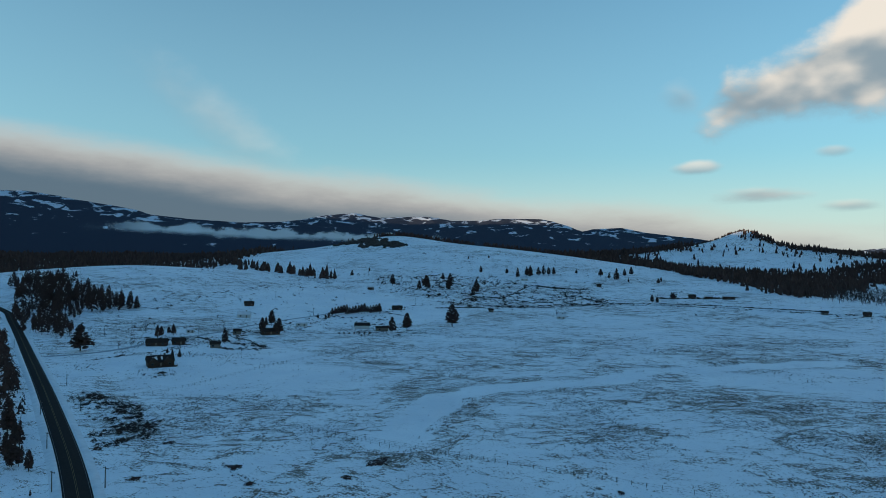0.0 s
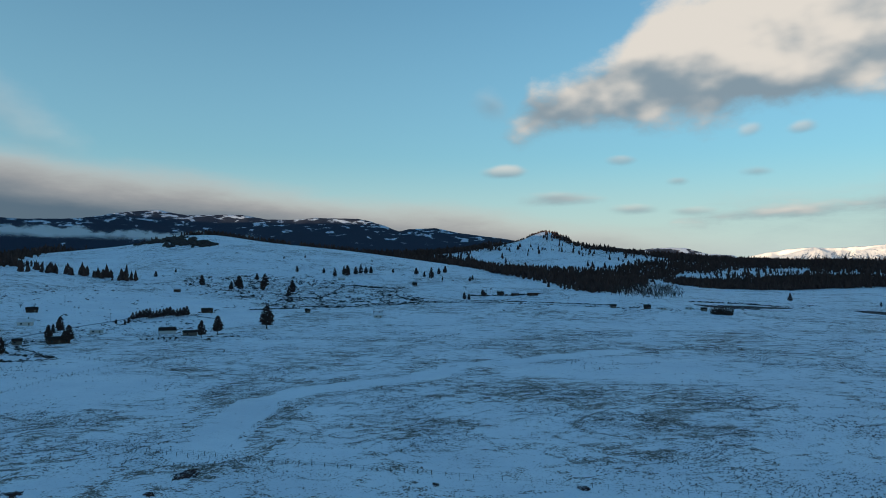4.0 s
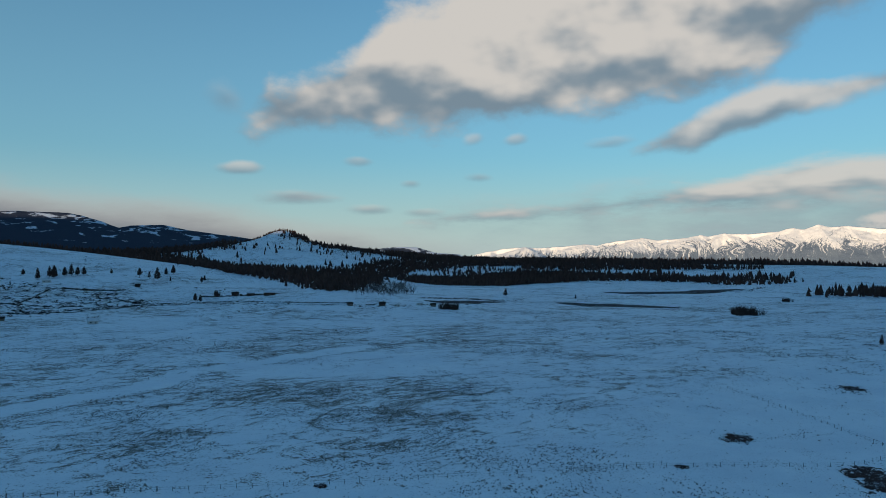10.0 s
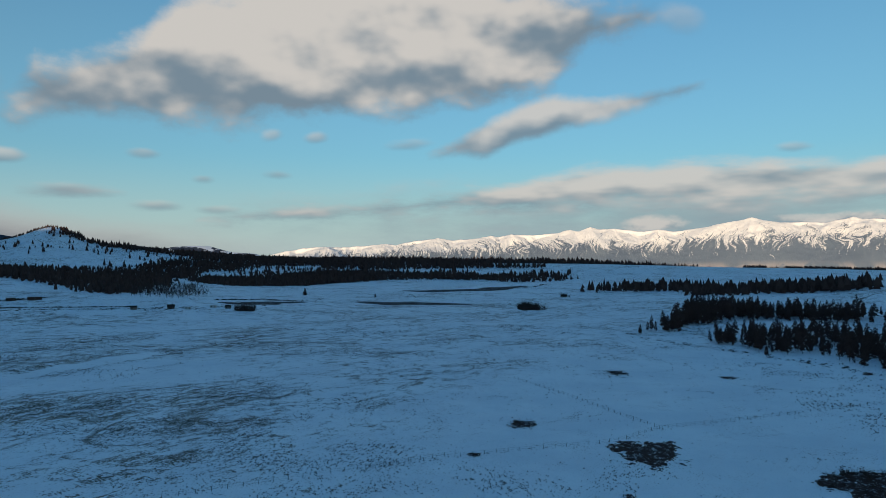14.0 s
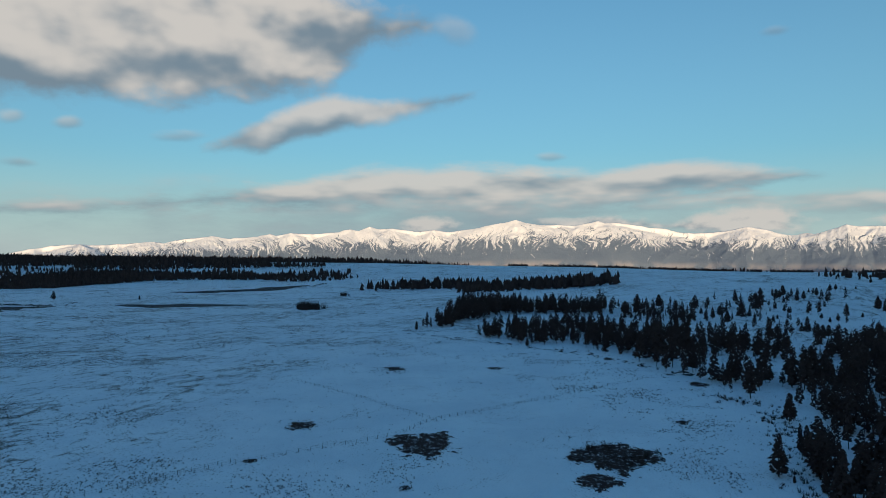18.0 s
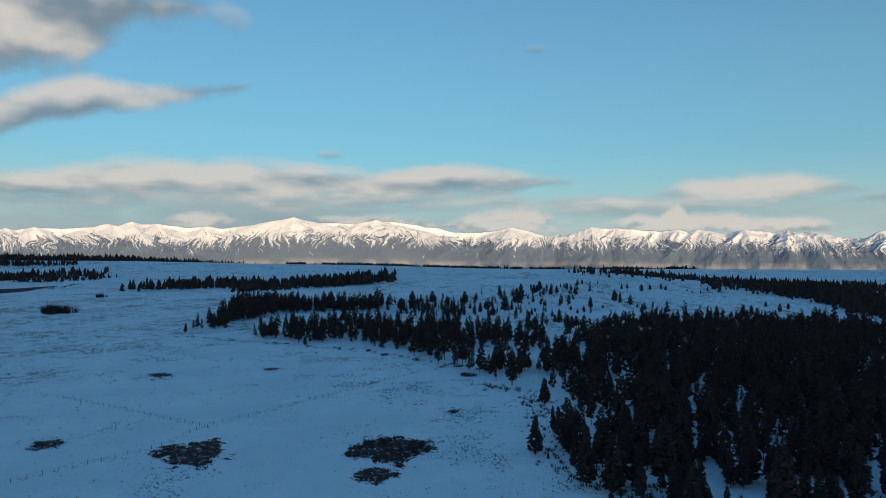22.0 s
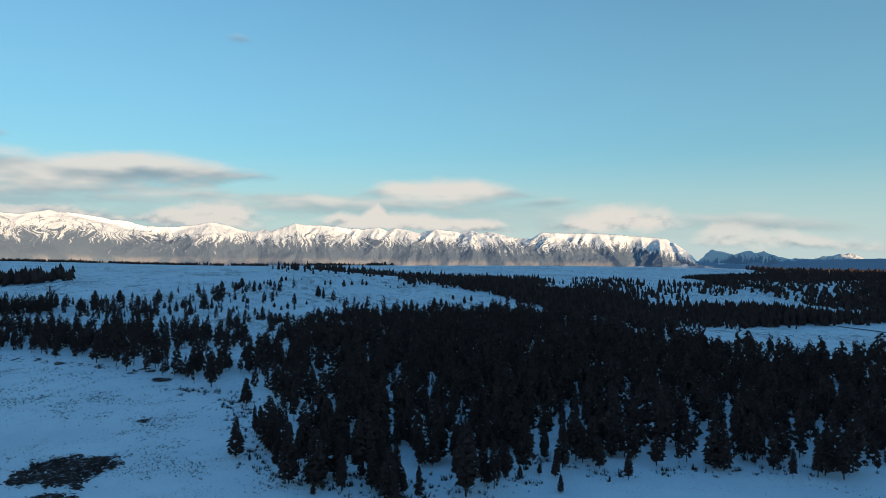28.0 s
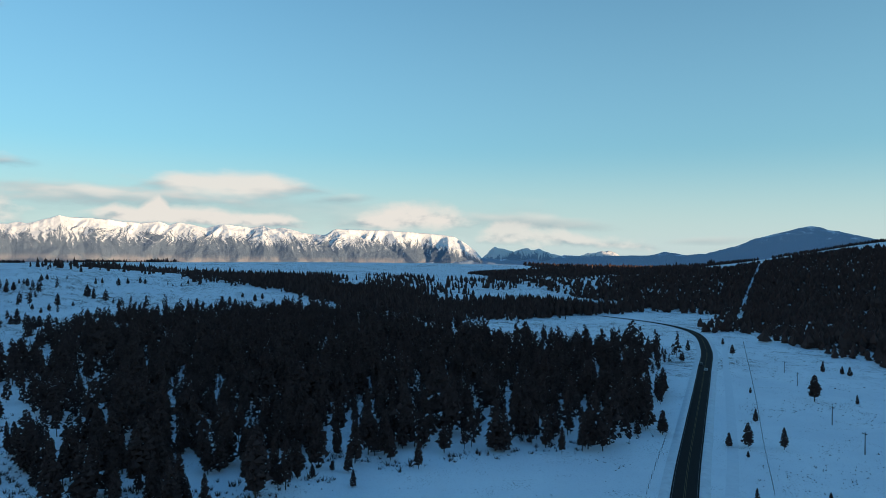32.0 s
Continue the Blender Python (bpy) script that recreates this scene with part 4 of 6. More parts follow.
BRUSH_LINE = [(-299, 652), (-288, 735), (-264, 835), (-223, 955), (-160, 1065), (-90, 1073), (-2, 1128)]
BRUSH_FIELD = [(121, 1079), (183, 1031), (141, 974), (181, 860), (77, 876), (21, 930)]
BRUSH_WOOD = [(323, -3), (317.8, -9.8), (293.6, -28.6), (207.3, -26.8), (186.1, -32.9), (174.9, -42.6), (163.3, -54.1), (158.3, -67.2), (158.4, -76.6), (162.4, -88.6)]
BRUSH_FRONT = [(205, -31), (178, -47), (167, -60), (166, -76), (172, -90), (176, -104), (158, -112), (150, -140), (140, -165), (134, -196)]
BRUSH_ROAD = [(-168.2, 293.2), (-164.9, 301.9), (-141.7, 281.4), (-116.4, 250.3), (-103.4, 226.5), (-106.8, 216.1), (-111, 207.1), (-130.8, 236.2)]
ASPENS = [(507, 1094), (712, 1384), (782, 1255), (623, 973), (472, 787), (416, 808)]
BRUSH_FLAT = [(369, 731), (402, 696), (474, 708), (522, 703), (690, 788)]
PATCHES = [(206.5, 84, 23), (213.5, 24, 25), (188.5, 25.5, 12.2), (-25.2, 202.4, 8.3), (-32.1, 188.3, 4), (-56.6, 181.4, 3.3), (-65.3, 195.4, 4.2), (-111.3, 241.6, 6), (-88.9, 183.6, 4), (-94.6, 219.5, 4.7), (77.7, 167.9, 3.9), (170.8, 123.9, 3.8), (211.8, 132.8, 11), (40.5, 179.5, 2.9), (213.6, 133.8, 9.9), (339.5, 154.5, 12.1), (358.4, 103.3, 9.2), (265.9, 6.4, 6.3), (165, 71.9, 3.8), (170.1, 124.8, 3.6), (345, 0.8, 11.2), (368.7, 14.3, 4.8)]
WILLOWS = [(699.2, 426.4, 13.2), (916.2, 500.6, 6.6), (700.9, 435.2, 10.9), (469.6, 660, 10.6)]
BARE_TREES = [(-242.8, 517.9, 8.6), (-221.7, 612.1, 5.1), (-240.9, 732.4, 7.3), (-224.4, 718.8, 8.3), (98.9, 743.4, 8.5), (106.5, 733.3, 7.2), (-221.3, 434.9, 6.5), (-218.4, 445.3, 5.9), (-102.2, 1105.3, 9.1), (-240.4, 439.5, 6.6)]
HOUSES_A = [(-168.1, 376.1, 17.1, 32, 'lodge'), (-205, 453.9, 16.5, 14, 'house'), (-194.2, 462.9, 10, 13, 'house'), (-164.9, 451.8, 8, 20, 'shed'), (-150.9, 531, 17.3, 28, 'house'), (-204.6, 633.8, 14.3, 10, 'white'), (-224.8, 712.4, 12.3, 18, 'house'), (-140.1, 589.6, 12, 7, 'trailer'), (-87.7, 589.5, 15.7, 3, 'garage'), (-69.2, 576.9, 12.5, 17, 'shed'), (-75.4, 770.3, 14, 11, 'house'), (-133.1, 971.9, 11.3, 8, 'barn'), (29.9, 776.4, 7, -2, 'shed'), (99.9, 1156.7, 15.3, -5, 'white')]
HOUSES_B = [(208.8, 1078, 9, -11, 'house'), (99.9, 716.1, 10.7, 0, 'white'), (325.1, 858.5, 18.1, -17, 'barn'), (305.3, 872.1, 12.2, -15, 'barn'), (293.4, 898.3, 10.9, -14, 'house'), (270.9, 902.2, 9.3, -17, 'shed'), (373.2, 725.6, 8.1, -27, 'shed'), (409.1, 713, 9.5, -30, 'house'), (422.7, 701.5, 8.1, -31, 'trailer'), (456.9, 704.9, 9.7, -33, 'trailer'), (467.3, 690.8, 8.2, -34, 'shed'), (-211.2, 525.1, 7, 22, 'trailer'), (-174.8, 525.7, 7.3, 18, 'shed')]
HOUSES = HOUSES_A + HOUSES_B
TRAIL_A = [(265.5, 229.6), (226.8, 222.9), (197.4, 221.9), (162.6, 210.5), (142.7, 195.4), (125.2, 183.3)]
TRAIL_B = [(176.9, 238.6), (155.4, 228.1), (133.8, 218.3), (117.3, 210.5), (102.5, 205.9)]
TRAIL_C = [(555, 272), (458, 286), (410, 297), (408, 342)]
TRAIL_D = [(-68.8, 198.4), (-64.8, 192.4), (-59.7, 185.6), (-53.9, 178)]
TRAIL_E = [(-216, 387), (-209, 403), (-187, 441), (-207, 506), (-189, 478)]
WOOD_PLAIN = [(2032, 2600), (2815, 1625), (3238, 283), (3091, -1004), (3215, -1044), (2944, 1700)]
BRUSH_YARDS = [(-241, 498), (-215, 497), (-189, 478), (-162, 465), (-135, 452), (-173, 533), (-147, 552), (-134, 674), (-71, 605), (-38, 566), (-73, 547), (-78, 773), (21, 930), (-56, 1085), (-111, 1101)]
ROCKS = [(-290, 1731.9, 8.6), (-257.2, 1704.7, 8.4), (-226.5, 1636.4, 8.1), (-219.4, 1685.8, 8.3), (-192.2, 1632.7, 8.1), (-161.5, 1595.9, 7.9), (-249, 1746.3, 8.6)]
CARS = [(199.5, -343.2), (188.6, -328.7)]
WOOD_FLATS = [(1846, 2100), (2063, 1730), (1986, 1143), (1922, 1126), (1779, 1471), (1587, 1805)]
WOOD_BENCH = [(1508, 1715), (1635, 1607), (1603, 1344), (1608, 1026), (1493, 984), (1445, 1246), (1304, 1281), (1200, 1271), (1138, 1295)]
BRUSH_BLUFF = [(896, 738), (946, 688), (1003, 654), (1090, 650), (1164, 678)]
BRUSH_EDGE = [(504, 213), (469, 161), (448, 107), (421, 58), (379.7, 14.7), (366, -0.7)]
BRUSH_TANGLE = [(-153, 1145), (-62, 1213), (56, 1199), (121, 1079), (186, 1000), (181, 860), (87, 829), (18, 807), (-39, 899), (-106, 972)]
BRUSH_SLOPE = [(-305, 470), (-192, 526), (-100, 632), (-156, 988), (-303, 1057), (-515, 857)]
BRUSH_HILL = [(-239, 1125), (0, 1000), (194, 776), (260, 714), (340, 1046), (209, 1485), (-237, 1683)]
BRUSH_PEN = [(-165.5, 347.6), (-155.2, 358.9), (-148.5, 348.7), (-155.8, 335.6)]
FENCE_PEN = [(-165.2, 344.4), (-169.8, 357.7), (-159.4, 361.4), (-149.9, 353.5), (-152, 338.4), (-159.5, 335)]
SHRUB_ROW = [(-98.8, 541, 2), (-95.1, 542.7, 2), (-91.2, 543.4, 2), (-87.4, 545, 2), (-83.6, 546.6, 2), (-79.7, 548.2, 2), (-75.7, 548.8, 2)]
HEDGE_A = [(-31, 803), (16, 828)]
HEDGE_B = [(21, 852), (61, 847), (106, 842)]
HEDGE_C = [(113, 1086), (151, 1051), (185, 1043)]
HEDGE_D = [(50, 935), (72, 1008), (99, 1087)]
HEDGE_E = [(-2, 924), (37, 953), (78, 906), (115, 893)]
HEDGE_F = [(144, 858), (189, 871), (257, 834), (324, 778), (381, 742)]
HEDGE_G = [(506, 780), (590, 795), (625, 749)]
HEDGE_H = [(160, 956), (177, 879)]
HEDGE_RANCH = [(256, 910), (277, 897), (309, 877), (341, 875)]
HEDGE_YARD = [(-199, 505), (-182, 489), (-156, 448), (-128, 456)]
HEDGE_YARDS = [(-177, 490), (-152, 473), (-135, 462), (-185, 531), (-170, 540), (-154, 530)]
WOOD_KNOB = [(943, 2367), (980, 2361), (1047, 2384), (1487, 3278), (962, 2316)]
WOOD_BENCHES = [(783, 2408), (868, 2293), (940, 2238), (919, 2213), (795, 2320)]
FENCE_CROSS = [(238.1, 91.4), (253.1, 117.4), (272.9, 149.2), (295.3, 191.6)]


# ---- trees ----
def clumps(rng, n, low, width, sides, flat, tall=1.0, stem=False):
    """the crown of a pine of height 1: n ragged clumps of needles on uneven branches"""
    verts, faces = [], []
    swell = rng.uniform(0.8, 1.18, 9)
    for i in range(n):
        k = (i + rng.random()) / n
        h = low + (1 - low) * k
        reach = width * (1 - k) ** 0.60 * (0.50 + 0.50 * min(1, k * 4 + 0.15)) * np.interp(k * 8, range(9), swell) + 0.010
        a = rng.random() * 2 * math.pi
        d = reach * (0.15 + 0.85 * rng.random() ** 0.6)
        s = (0.22 + 0.42 * rng.random()) * reach * (1.15 if n < 50 else 0.80 if n < 100 else 0.58) + 0.012
        c = np.array([d * math.cos(a), d * math.sin(a), h - 0.15 * d])
        base = len(verts)
        for j in range(sides):
            q = a + 2 * math.pi * (j + 0.5 * rng.random()) / sides
            rr = s * (0.6 + 0.8 * rng.random())
            verts.append(c + [rr * math.cos(q), rr * math.sin(q), 0.5 * rr * (rng.random() - 0.6)])
        verts.append(c + [s * 0.3 * rng.normal(), s * 0.3 * rng.normal(), s * flat * (0.8 + 0.6 * rng.random()) * tall])
        for j in range(sides):
            faces.append((base + j, base + (j + 1) % sides, base + sides))
        for j in range(1, sides - 1):
            faces.append((base, base + j + 1, base + j))
    if stem:
        base = len(verts)
        verts += [np.array(p) for p in ((0.016, 0, -0.02), (-0.008, 0.014, -0.02), (-0.008, -0.014, -0.02), (0, 0, 0.7))]
        faces += [(base + j, base + (j + 1) % 3, base + 3) for j in range(3)]
    return np.array(verts), np.array(faces)


def spire(rng, sides=3):
    """a far conifer: a few ragged skirts, one over the other"""
    verts, faces = [], []
    for lo, hi, w in ((0.05, 0.58, 0.21), (0.22, 0.82, 0.205), (0.45, 1.0, 0.16)):
        base = len(verts)
        for j in range(sides):
            q = 2 * math.pi * (j + 0.4 * rng.random()) / sides
            rr = w * (0.65 + 0.7 * rng.random())
            verts.append((rr * math.cos(q), rr * math.sin(q), lo + 0.08 * rng.random()))
        verts.append((0.02 * rng.random(), 0.02 * rng.random(), hi))
        faces += [(base + j, base + (j + 1) % sides, base + sides) for j in range(sides)]
    return np.array(verts), np.array(faces)


def stand(name, spots, makers, material, label, seed):
    """many trees joined: spots are x, y, height, girth"""
    rng = np.random.default_rng(seed)
    vs, fs, n = [], [], 0
    for x, y, h, g in spots:
        v, f = makers[int(rng.integers(len(makers)))]
        a = rng.random() * 6.283
        c, s = math.cos(a), math.sin(a)
        lean = rng.normal(0, 0.03, 2)
        q = np.column_stack([(v[:, 0] * c - v[:, 1] * s) * h * g + lean[0] * v[:, 2] * h, (v[:, 0] * s + v[:, 1] * c) * h * g + lean[1] * v[:, 2] * h, v[:, 2] * h])
        vs.append(q + [x, y, 0])
        fs.append(f + n)
        n += len(v)
    v = np.concatenate(vs)
    counts = [len(q) for q in vs]
    z = np.repeat(height(np.array([s[0] for s in spots]), np.array([s[1] for s in spots])) - 0.2, counts)
    v[:, 2] += z
    ob = mesh_object(name, v, np.concatenate(fs), material)
    return tagged(ob, label, "trees", kind="stuff")


def inside(poly, x, y):
    hit = np.zeros(np.shape(x), bool)
    for (ax, ay), (bx, by) in zip(poly, poly[1:] + poly[:1]):
        cross = (ay > y) != (by > y)
        with np.errstate(divide="ignore", invalid="ignore"):
            hit ^= cross & (x < (bx - ax) * (y - ay) / (by - ay) + ax)
    return hit


def scatter(poly, spacing, tall, seed, thin=0.0, grain=90.0, ragged=14.0):
    """trees over a patch of the plan, thinner where the woods open"""
    rng = np.random.default_rng(seed)
    p = np.array(poly)
    (x0, y0), (x1, y1) = p.min(0), p.max(0)
    n = int((x1 - x0) * (y1 - y0) / spacing ** 2)
    x, y = rng.uniform(x0, x1, n), rng.uniform(y0, y1, n)
    wx = np.array([noise.noise(Vector((a / 38, b / 38, seed + 0.3))) for a, b in zip(x, y)])
    wy = np.array([noise.noise(Vector((a / 38, b / 38, seed + 5.3))) for a, b in zip(x, y)])
    keep = inside(poly, x + ragged * wx + rng.normal(0, ragged * 0.25, n), y + ragged * wy + rng.normal(0, ragged * 0.25, n))
    x, y = x[keep], y[keep]
    gap = np.array([noise.noise(Vector((a / grain, b / grain, seed * 1.7))) for a, b in zip(x, y)])
    keep = rng.random(len(x)) > np.clip(thin + 1.3 * thin * gap * 2, 0, 0.97)
    x, y = x[keep], y[keep]
    h = tall * np.clip(rng.normal(1, 0.30, len(x)), 0.3, 1.7) * (1 + 0.45 * gap[keep])
    g = np.clip(rng.normal(1, 0.15, len(x)), 0.7, 1.35)
    return list(zip(x.tolist(), y.tolist(), h.tolist(), g.tolist()))



def along(points, gap, width, tall, seed, keep=0.7, girth=1.0):
    rng = np.random.default_rng(seed)
    out_spots = []
    for x, y in smooth_line(points, gap):
        if rng.random() < keep:
            out_spots.append((x + rng.normal(0, width), y + rng.normal(0, width), tall * (0.3 + 1.3 * rng.random() ** 2), girth * (0.7 + 1.2 * rng.random())))
    return out_spots


def depth_in(poly, x, y):
    """how far a place lies inside the edge of a patch of the plan"""
    d = np.full(np.shape(x), 1e9)
    for a, b in zip(poly, poly[1:] + poly[:1]):
        a, b = np.array(a), np.array(b)
        k = np.clip(((x - a[0]) * (b - a)[0] + (y - a[1]) * (b - a)[1]) / np.dot(b - a, b - a), 0, 1)
        d = np.minimum(d, np.hypot(x - a[0] - k * (b - a)[0], y - a[1] - k * (b - a)[1]))
    return d


# ---- roads ----
line = smooth_line(ROAD, 4.0)
road = strip("road", line, (-3.5, -3.3, 0, 3.3, 3.5), (0.05, 0.26, 0.34, 0.26, 0.05), ASPHALT)
tagged(road, "two-lane asphalt road cleared of snow", "road", kind="structure")
for o, m in ((-0.18, YELLOW), (0.18, YELLOW), (-2.95, EDGE), (2.95, EDGE)):
    strip("road_marking", line, (o - 0.06, o + 0.06), (0.345 - abs(o) * 0.0242, 0.345 - abs(o) * 0.0242), m, road)
for s in (-1, 1):
    bank_strip = strip("snow_bank", line, [s * o for o in ((3.2, 3.7, 4.4, 5.4, 6.8) if s > 0 else (6.8, 5.4, 4.4, 3.7, 3.2)[::-1])][::s], [0.02, 0.35, 0.5, 0.25, -0.25][::s], BANK)
    tagged(bank_strip, "dirty ploughed snow along the road edge", "snow bank", kind="structure")
lane = strip("driveway", smooth_line(DRIVEWAY, 5.0), (-2.2, -1.6, -0.9, 0.9, 1.6, 2.2), (0.05, 0.22, 0.12, 0.12, 0.22, 0.05), SLUSH)
tagged(lane, "narrow snowy farm lane with wheel ruts", "road", kind="structure")
lane = strip("driveway", smooth_line(DRIVEWAY_HILL, 5.0), (-2.0, 0, 2.0), (0.05, 0.15, 0.05), PACKED)
tagged(lane, "snowy track down to the farmhouses", "road", kind="structure")
lane = strip("snow_track", smooth_line(TRACK, 4.0), (-1.6, -1.1, 0, 1.1, 1.6), (0.02, 0.10, 0.06, 0.10, 0.02), PACKED)
tagged(lane, "smooth snow-covered track beside the road", "road", kind="structure")
lane = strip("far_road", smooth_line(FAR_ROAD, 8.0), (-5, 0, 5), (0.3, 0.5, 0.3), BANK)
tagged(lane, "distant stretch of dark road across the valley", "road", kind="structure")

# ---- woods ----
def off_road(s, room=9.0):
    return np.min(np.hypot(line[:, 0] - s[0], line[:, 1] - s[1])) > room


rng0 = np.random.default_rng(4)
CLOSE = [clumps(rng0, 300, 0.07 + 0.022 * k, 0.150 + 0.014 * (k % 4), 3, 1.0) for k in range(8)]
NEAR = [clumps(rng0, 84, 0.08 + 0.022 * k, 0.160 + 0.013 * (k % 5), 3, 1.0, 1.0, True) for k in range(8)]
MID = [clumps(rng0, 28, 0.09 + 0.02 * k, 0.172 + 0.013 * (k % 5), 3, 1.15, 1.0, True) for k in range(8)]
FAR = [spire(rng0) for _ in range(10)]


def taper(bm, x, y, z0, z1, r0, r1, sides=6):
    ring = [[bm.verts.new((x + r * math.cos(2 * math.pi * k / sides), y + r * math.sin(2 * math.pi * k / sides), z)) for k in range(sides)] for r, z in ((r0, z0), (r1, z1))]
    for k in range(sides):
        bm.faces.new((ring[0][k], ring[0][(k + 1) % sides], ring[1][(k + 1) % sides], ring[1][k]))
    bm.faces.new(ring[1])


def make_pine(v, f):
    tree = new("pine_tree")
    crown = mesh_object("crown", v, f, NEEDLES, tree)
    bm = bmesh.new()
    taper(bm, 0, 0, -0.02, 0.9, 0.014, 0.003)
    rng = np.random.default_rng(len(f))
    for k in range(5):
        a, h = rng.random() * 6.28, 0.10 + 0.10 * k
        bm.faces.new([bm.verts.new(p) for p in ((0, 0, h), (0.11 * math.cos(a), 0.11 * math.sin(a), h + 0.02), (0, 0, h + 0.012))])
    part("trunk", bm, BARK, tree)
    return tree


PINES = [make_pine(*c) for c in CLOSE]
first = set(range(len(PINES)))
count = 0


def plant(x, y, h, girth, label, group):
    """the models stand at the first spots, copies at the rest"""
    global count
    k = count % len(PINES)
    m = pose(x, y, zat(x, y) - 0.1, 0, 0, (count * 77) % 360) @ Matrix.Diagonal((h * girth, h * girth, h, 1))
    if k in first:
        first.discard(k)
        tree = PINES[k]
    else:
        tree = copy_thing(PINES[k], Matrix())
    tree.matrix_basis = m
    tagged(tree, label, "tree", group)
    count += 1


for x, y, h in PINES_NEAR:
    plant(x, y, h, 1.25, "dark green pine standing alone on snow by the wood", "pines by the wood")
for x, y, h in PINES_FARM:
    plant(x, y, h, 2.0 if h > 16 else 1.5, "dark full-grown pine beside the farmhouses on snow", "pines at the farms")
for x, y, h in PINES_HEDGE:
    plant(x, y, h, 1.7, "dark conifer in a close windbreak row", "windbreak pines")
for x, y, h in SHRUB_ROW:
    plant(x, y, h, 2.4, "small clipped conifer in a garden row", "garden row")
for x, y, h in PINES_SLOPE:
    plant(x, y, h, 1.5, "single dark pine on the snowy hillside", "pines on the slope")
for x, y, h in PINES_FIELD:
    plant(x, y, h, 1.4, "small dark pine at the edge of the snowfield", "pines in the field")

for x, y, h in PINES_HILL_A + PINES_HILL_B:
    plant(x, y, h, 1.45, "broad dark pine standing apart on the snowy hill", "pines on the low hill")

core = [s for s in scatter(WOOD_CORE, 4.1, 10.5, 1, 0.26, 22.0, 16.0) if off_road(s, 14.0)]
# the wood opens towards its edges, in clumps
deep_in = depth_in(WOOD_CORE, np.array([s[0] for s in core]), np.array([s[1] for s in core]))
opening = [noise.noise(Vector((s[0] / 13, s[1] / 13, 8.8))) for s in core]
luck = np.random.default_rng(12).random(len(core))
core = [s for s, d, o, q in zip(core, deep_in, opening, luck) if q < 0.40 + d / 82 + 1.8 * o + 0.42 * min(1.0, max(0.0, (260 - math.hypot(s[0], s[1])) / 90))]
core.sort(key=lambda s: s[0] * 0.8 - s[1] * 0.6)
front = [s for k, s in enumerate(core[:150]) if (k * 7) % 12 < 8]
for x, y, h, g in front:
    plant(x, y, h, g * 1.1, "dark pine at the front of the wood", "front row of the wood")
rest = sorted(core[150:], key=lambda s: math.hypot(s[0], s[1]))
stand("pine_wood", rest[:1500], NEAR, NEEDLES, "dark pines along the near side of the wood", 2)
stand("pine_wood", rest[1500:], MID, NEEDLES, "dense dark pine wood on snow", 3)
side = [s for s in scatter(WOOD_ROADSIDE, 3.7, 7.0, 3, 0.25, 18.0, 5.0) if off_road(s, 10.0)]
side.sort(key=lambda s: math.hypot(s[0], s[1]))
for x, y, h, g in side[:20]:
    plant(x, y, h, g * 1.2, "dark young pine beside the road", "pines along the road")
stand("roadside_pines", side[20:], MID, NEEDLES, "close young pines beside the road", 74)
for k, (poly, gap, tall, thin) in enumerate(((WOOD_FRINGE, 5.6, 11, 0.34), (WOOD_POINT, 5.6, 12, 0.18), (WOOD_RISE, 8.5, 11, 0.4), (WOOD_HILL, 19, 9, 0.5), (WOOD_LEFT, 6.4, 11, 0.2))):
    stand("pine_wood", scatter(poly, gap, tall, 50 + k, thin), NEAR, NEEDLES, "scattered dark pines on snow", 60 + k)
CUT = [np.array(p) for p in POWER_CUT]


def clear_of_cut(s):
    p = np.array(s[:2])
    for a, b in zip(CUT, CUT[1:]):
        k = np.clip(np.dot(p - a, b - a) / np.dot(b - a, b - a), 0, 1)
        if np.linalg.norm(p - a - k * (b - a)) < 3.4:
            return False
    return True


WOOD_SOUTH_PLAIN = [polar(b, r) for b, r in ((137, 2100), (138.5, 1500), (140, 1400), (146, 1500), (152, 1900), (154, 3400), (146, 3500), (137, 3300), (136, 2800))]
VALLEY_OPEN = [(1112, -1108), (1108, -1209), (863, -1177), (709, -953), (660, -800), (762, -771)]
VALLEY_MEADOW = [(720, -690), (644, -740), (546, -770), (500, -760), (540, -685), (640, -650)]
BUTTE_OPEN = [(521, 2596), (668, 2494), (808, 2389), (920, 2333), (1046, 2313), (1235, 2226), (1330, 2145), (1098, 1980), (878, 1941), (747, 2093), (622, 2324)]
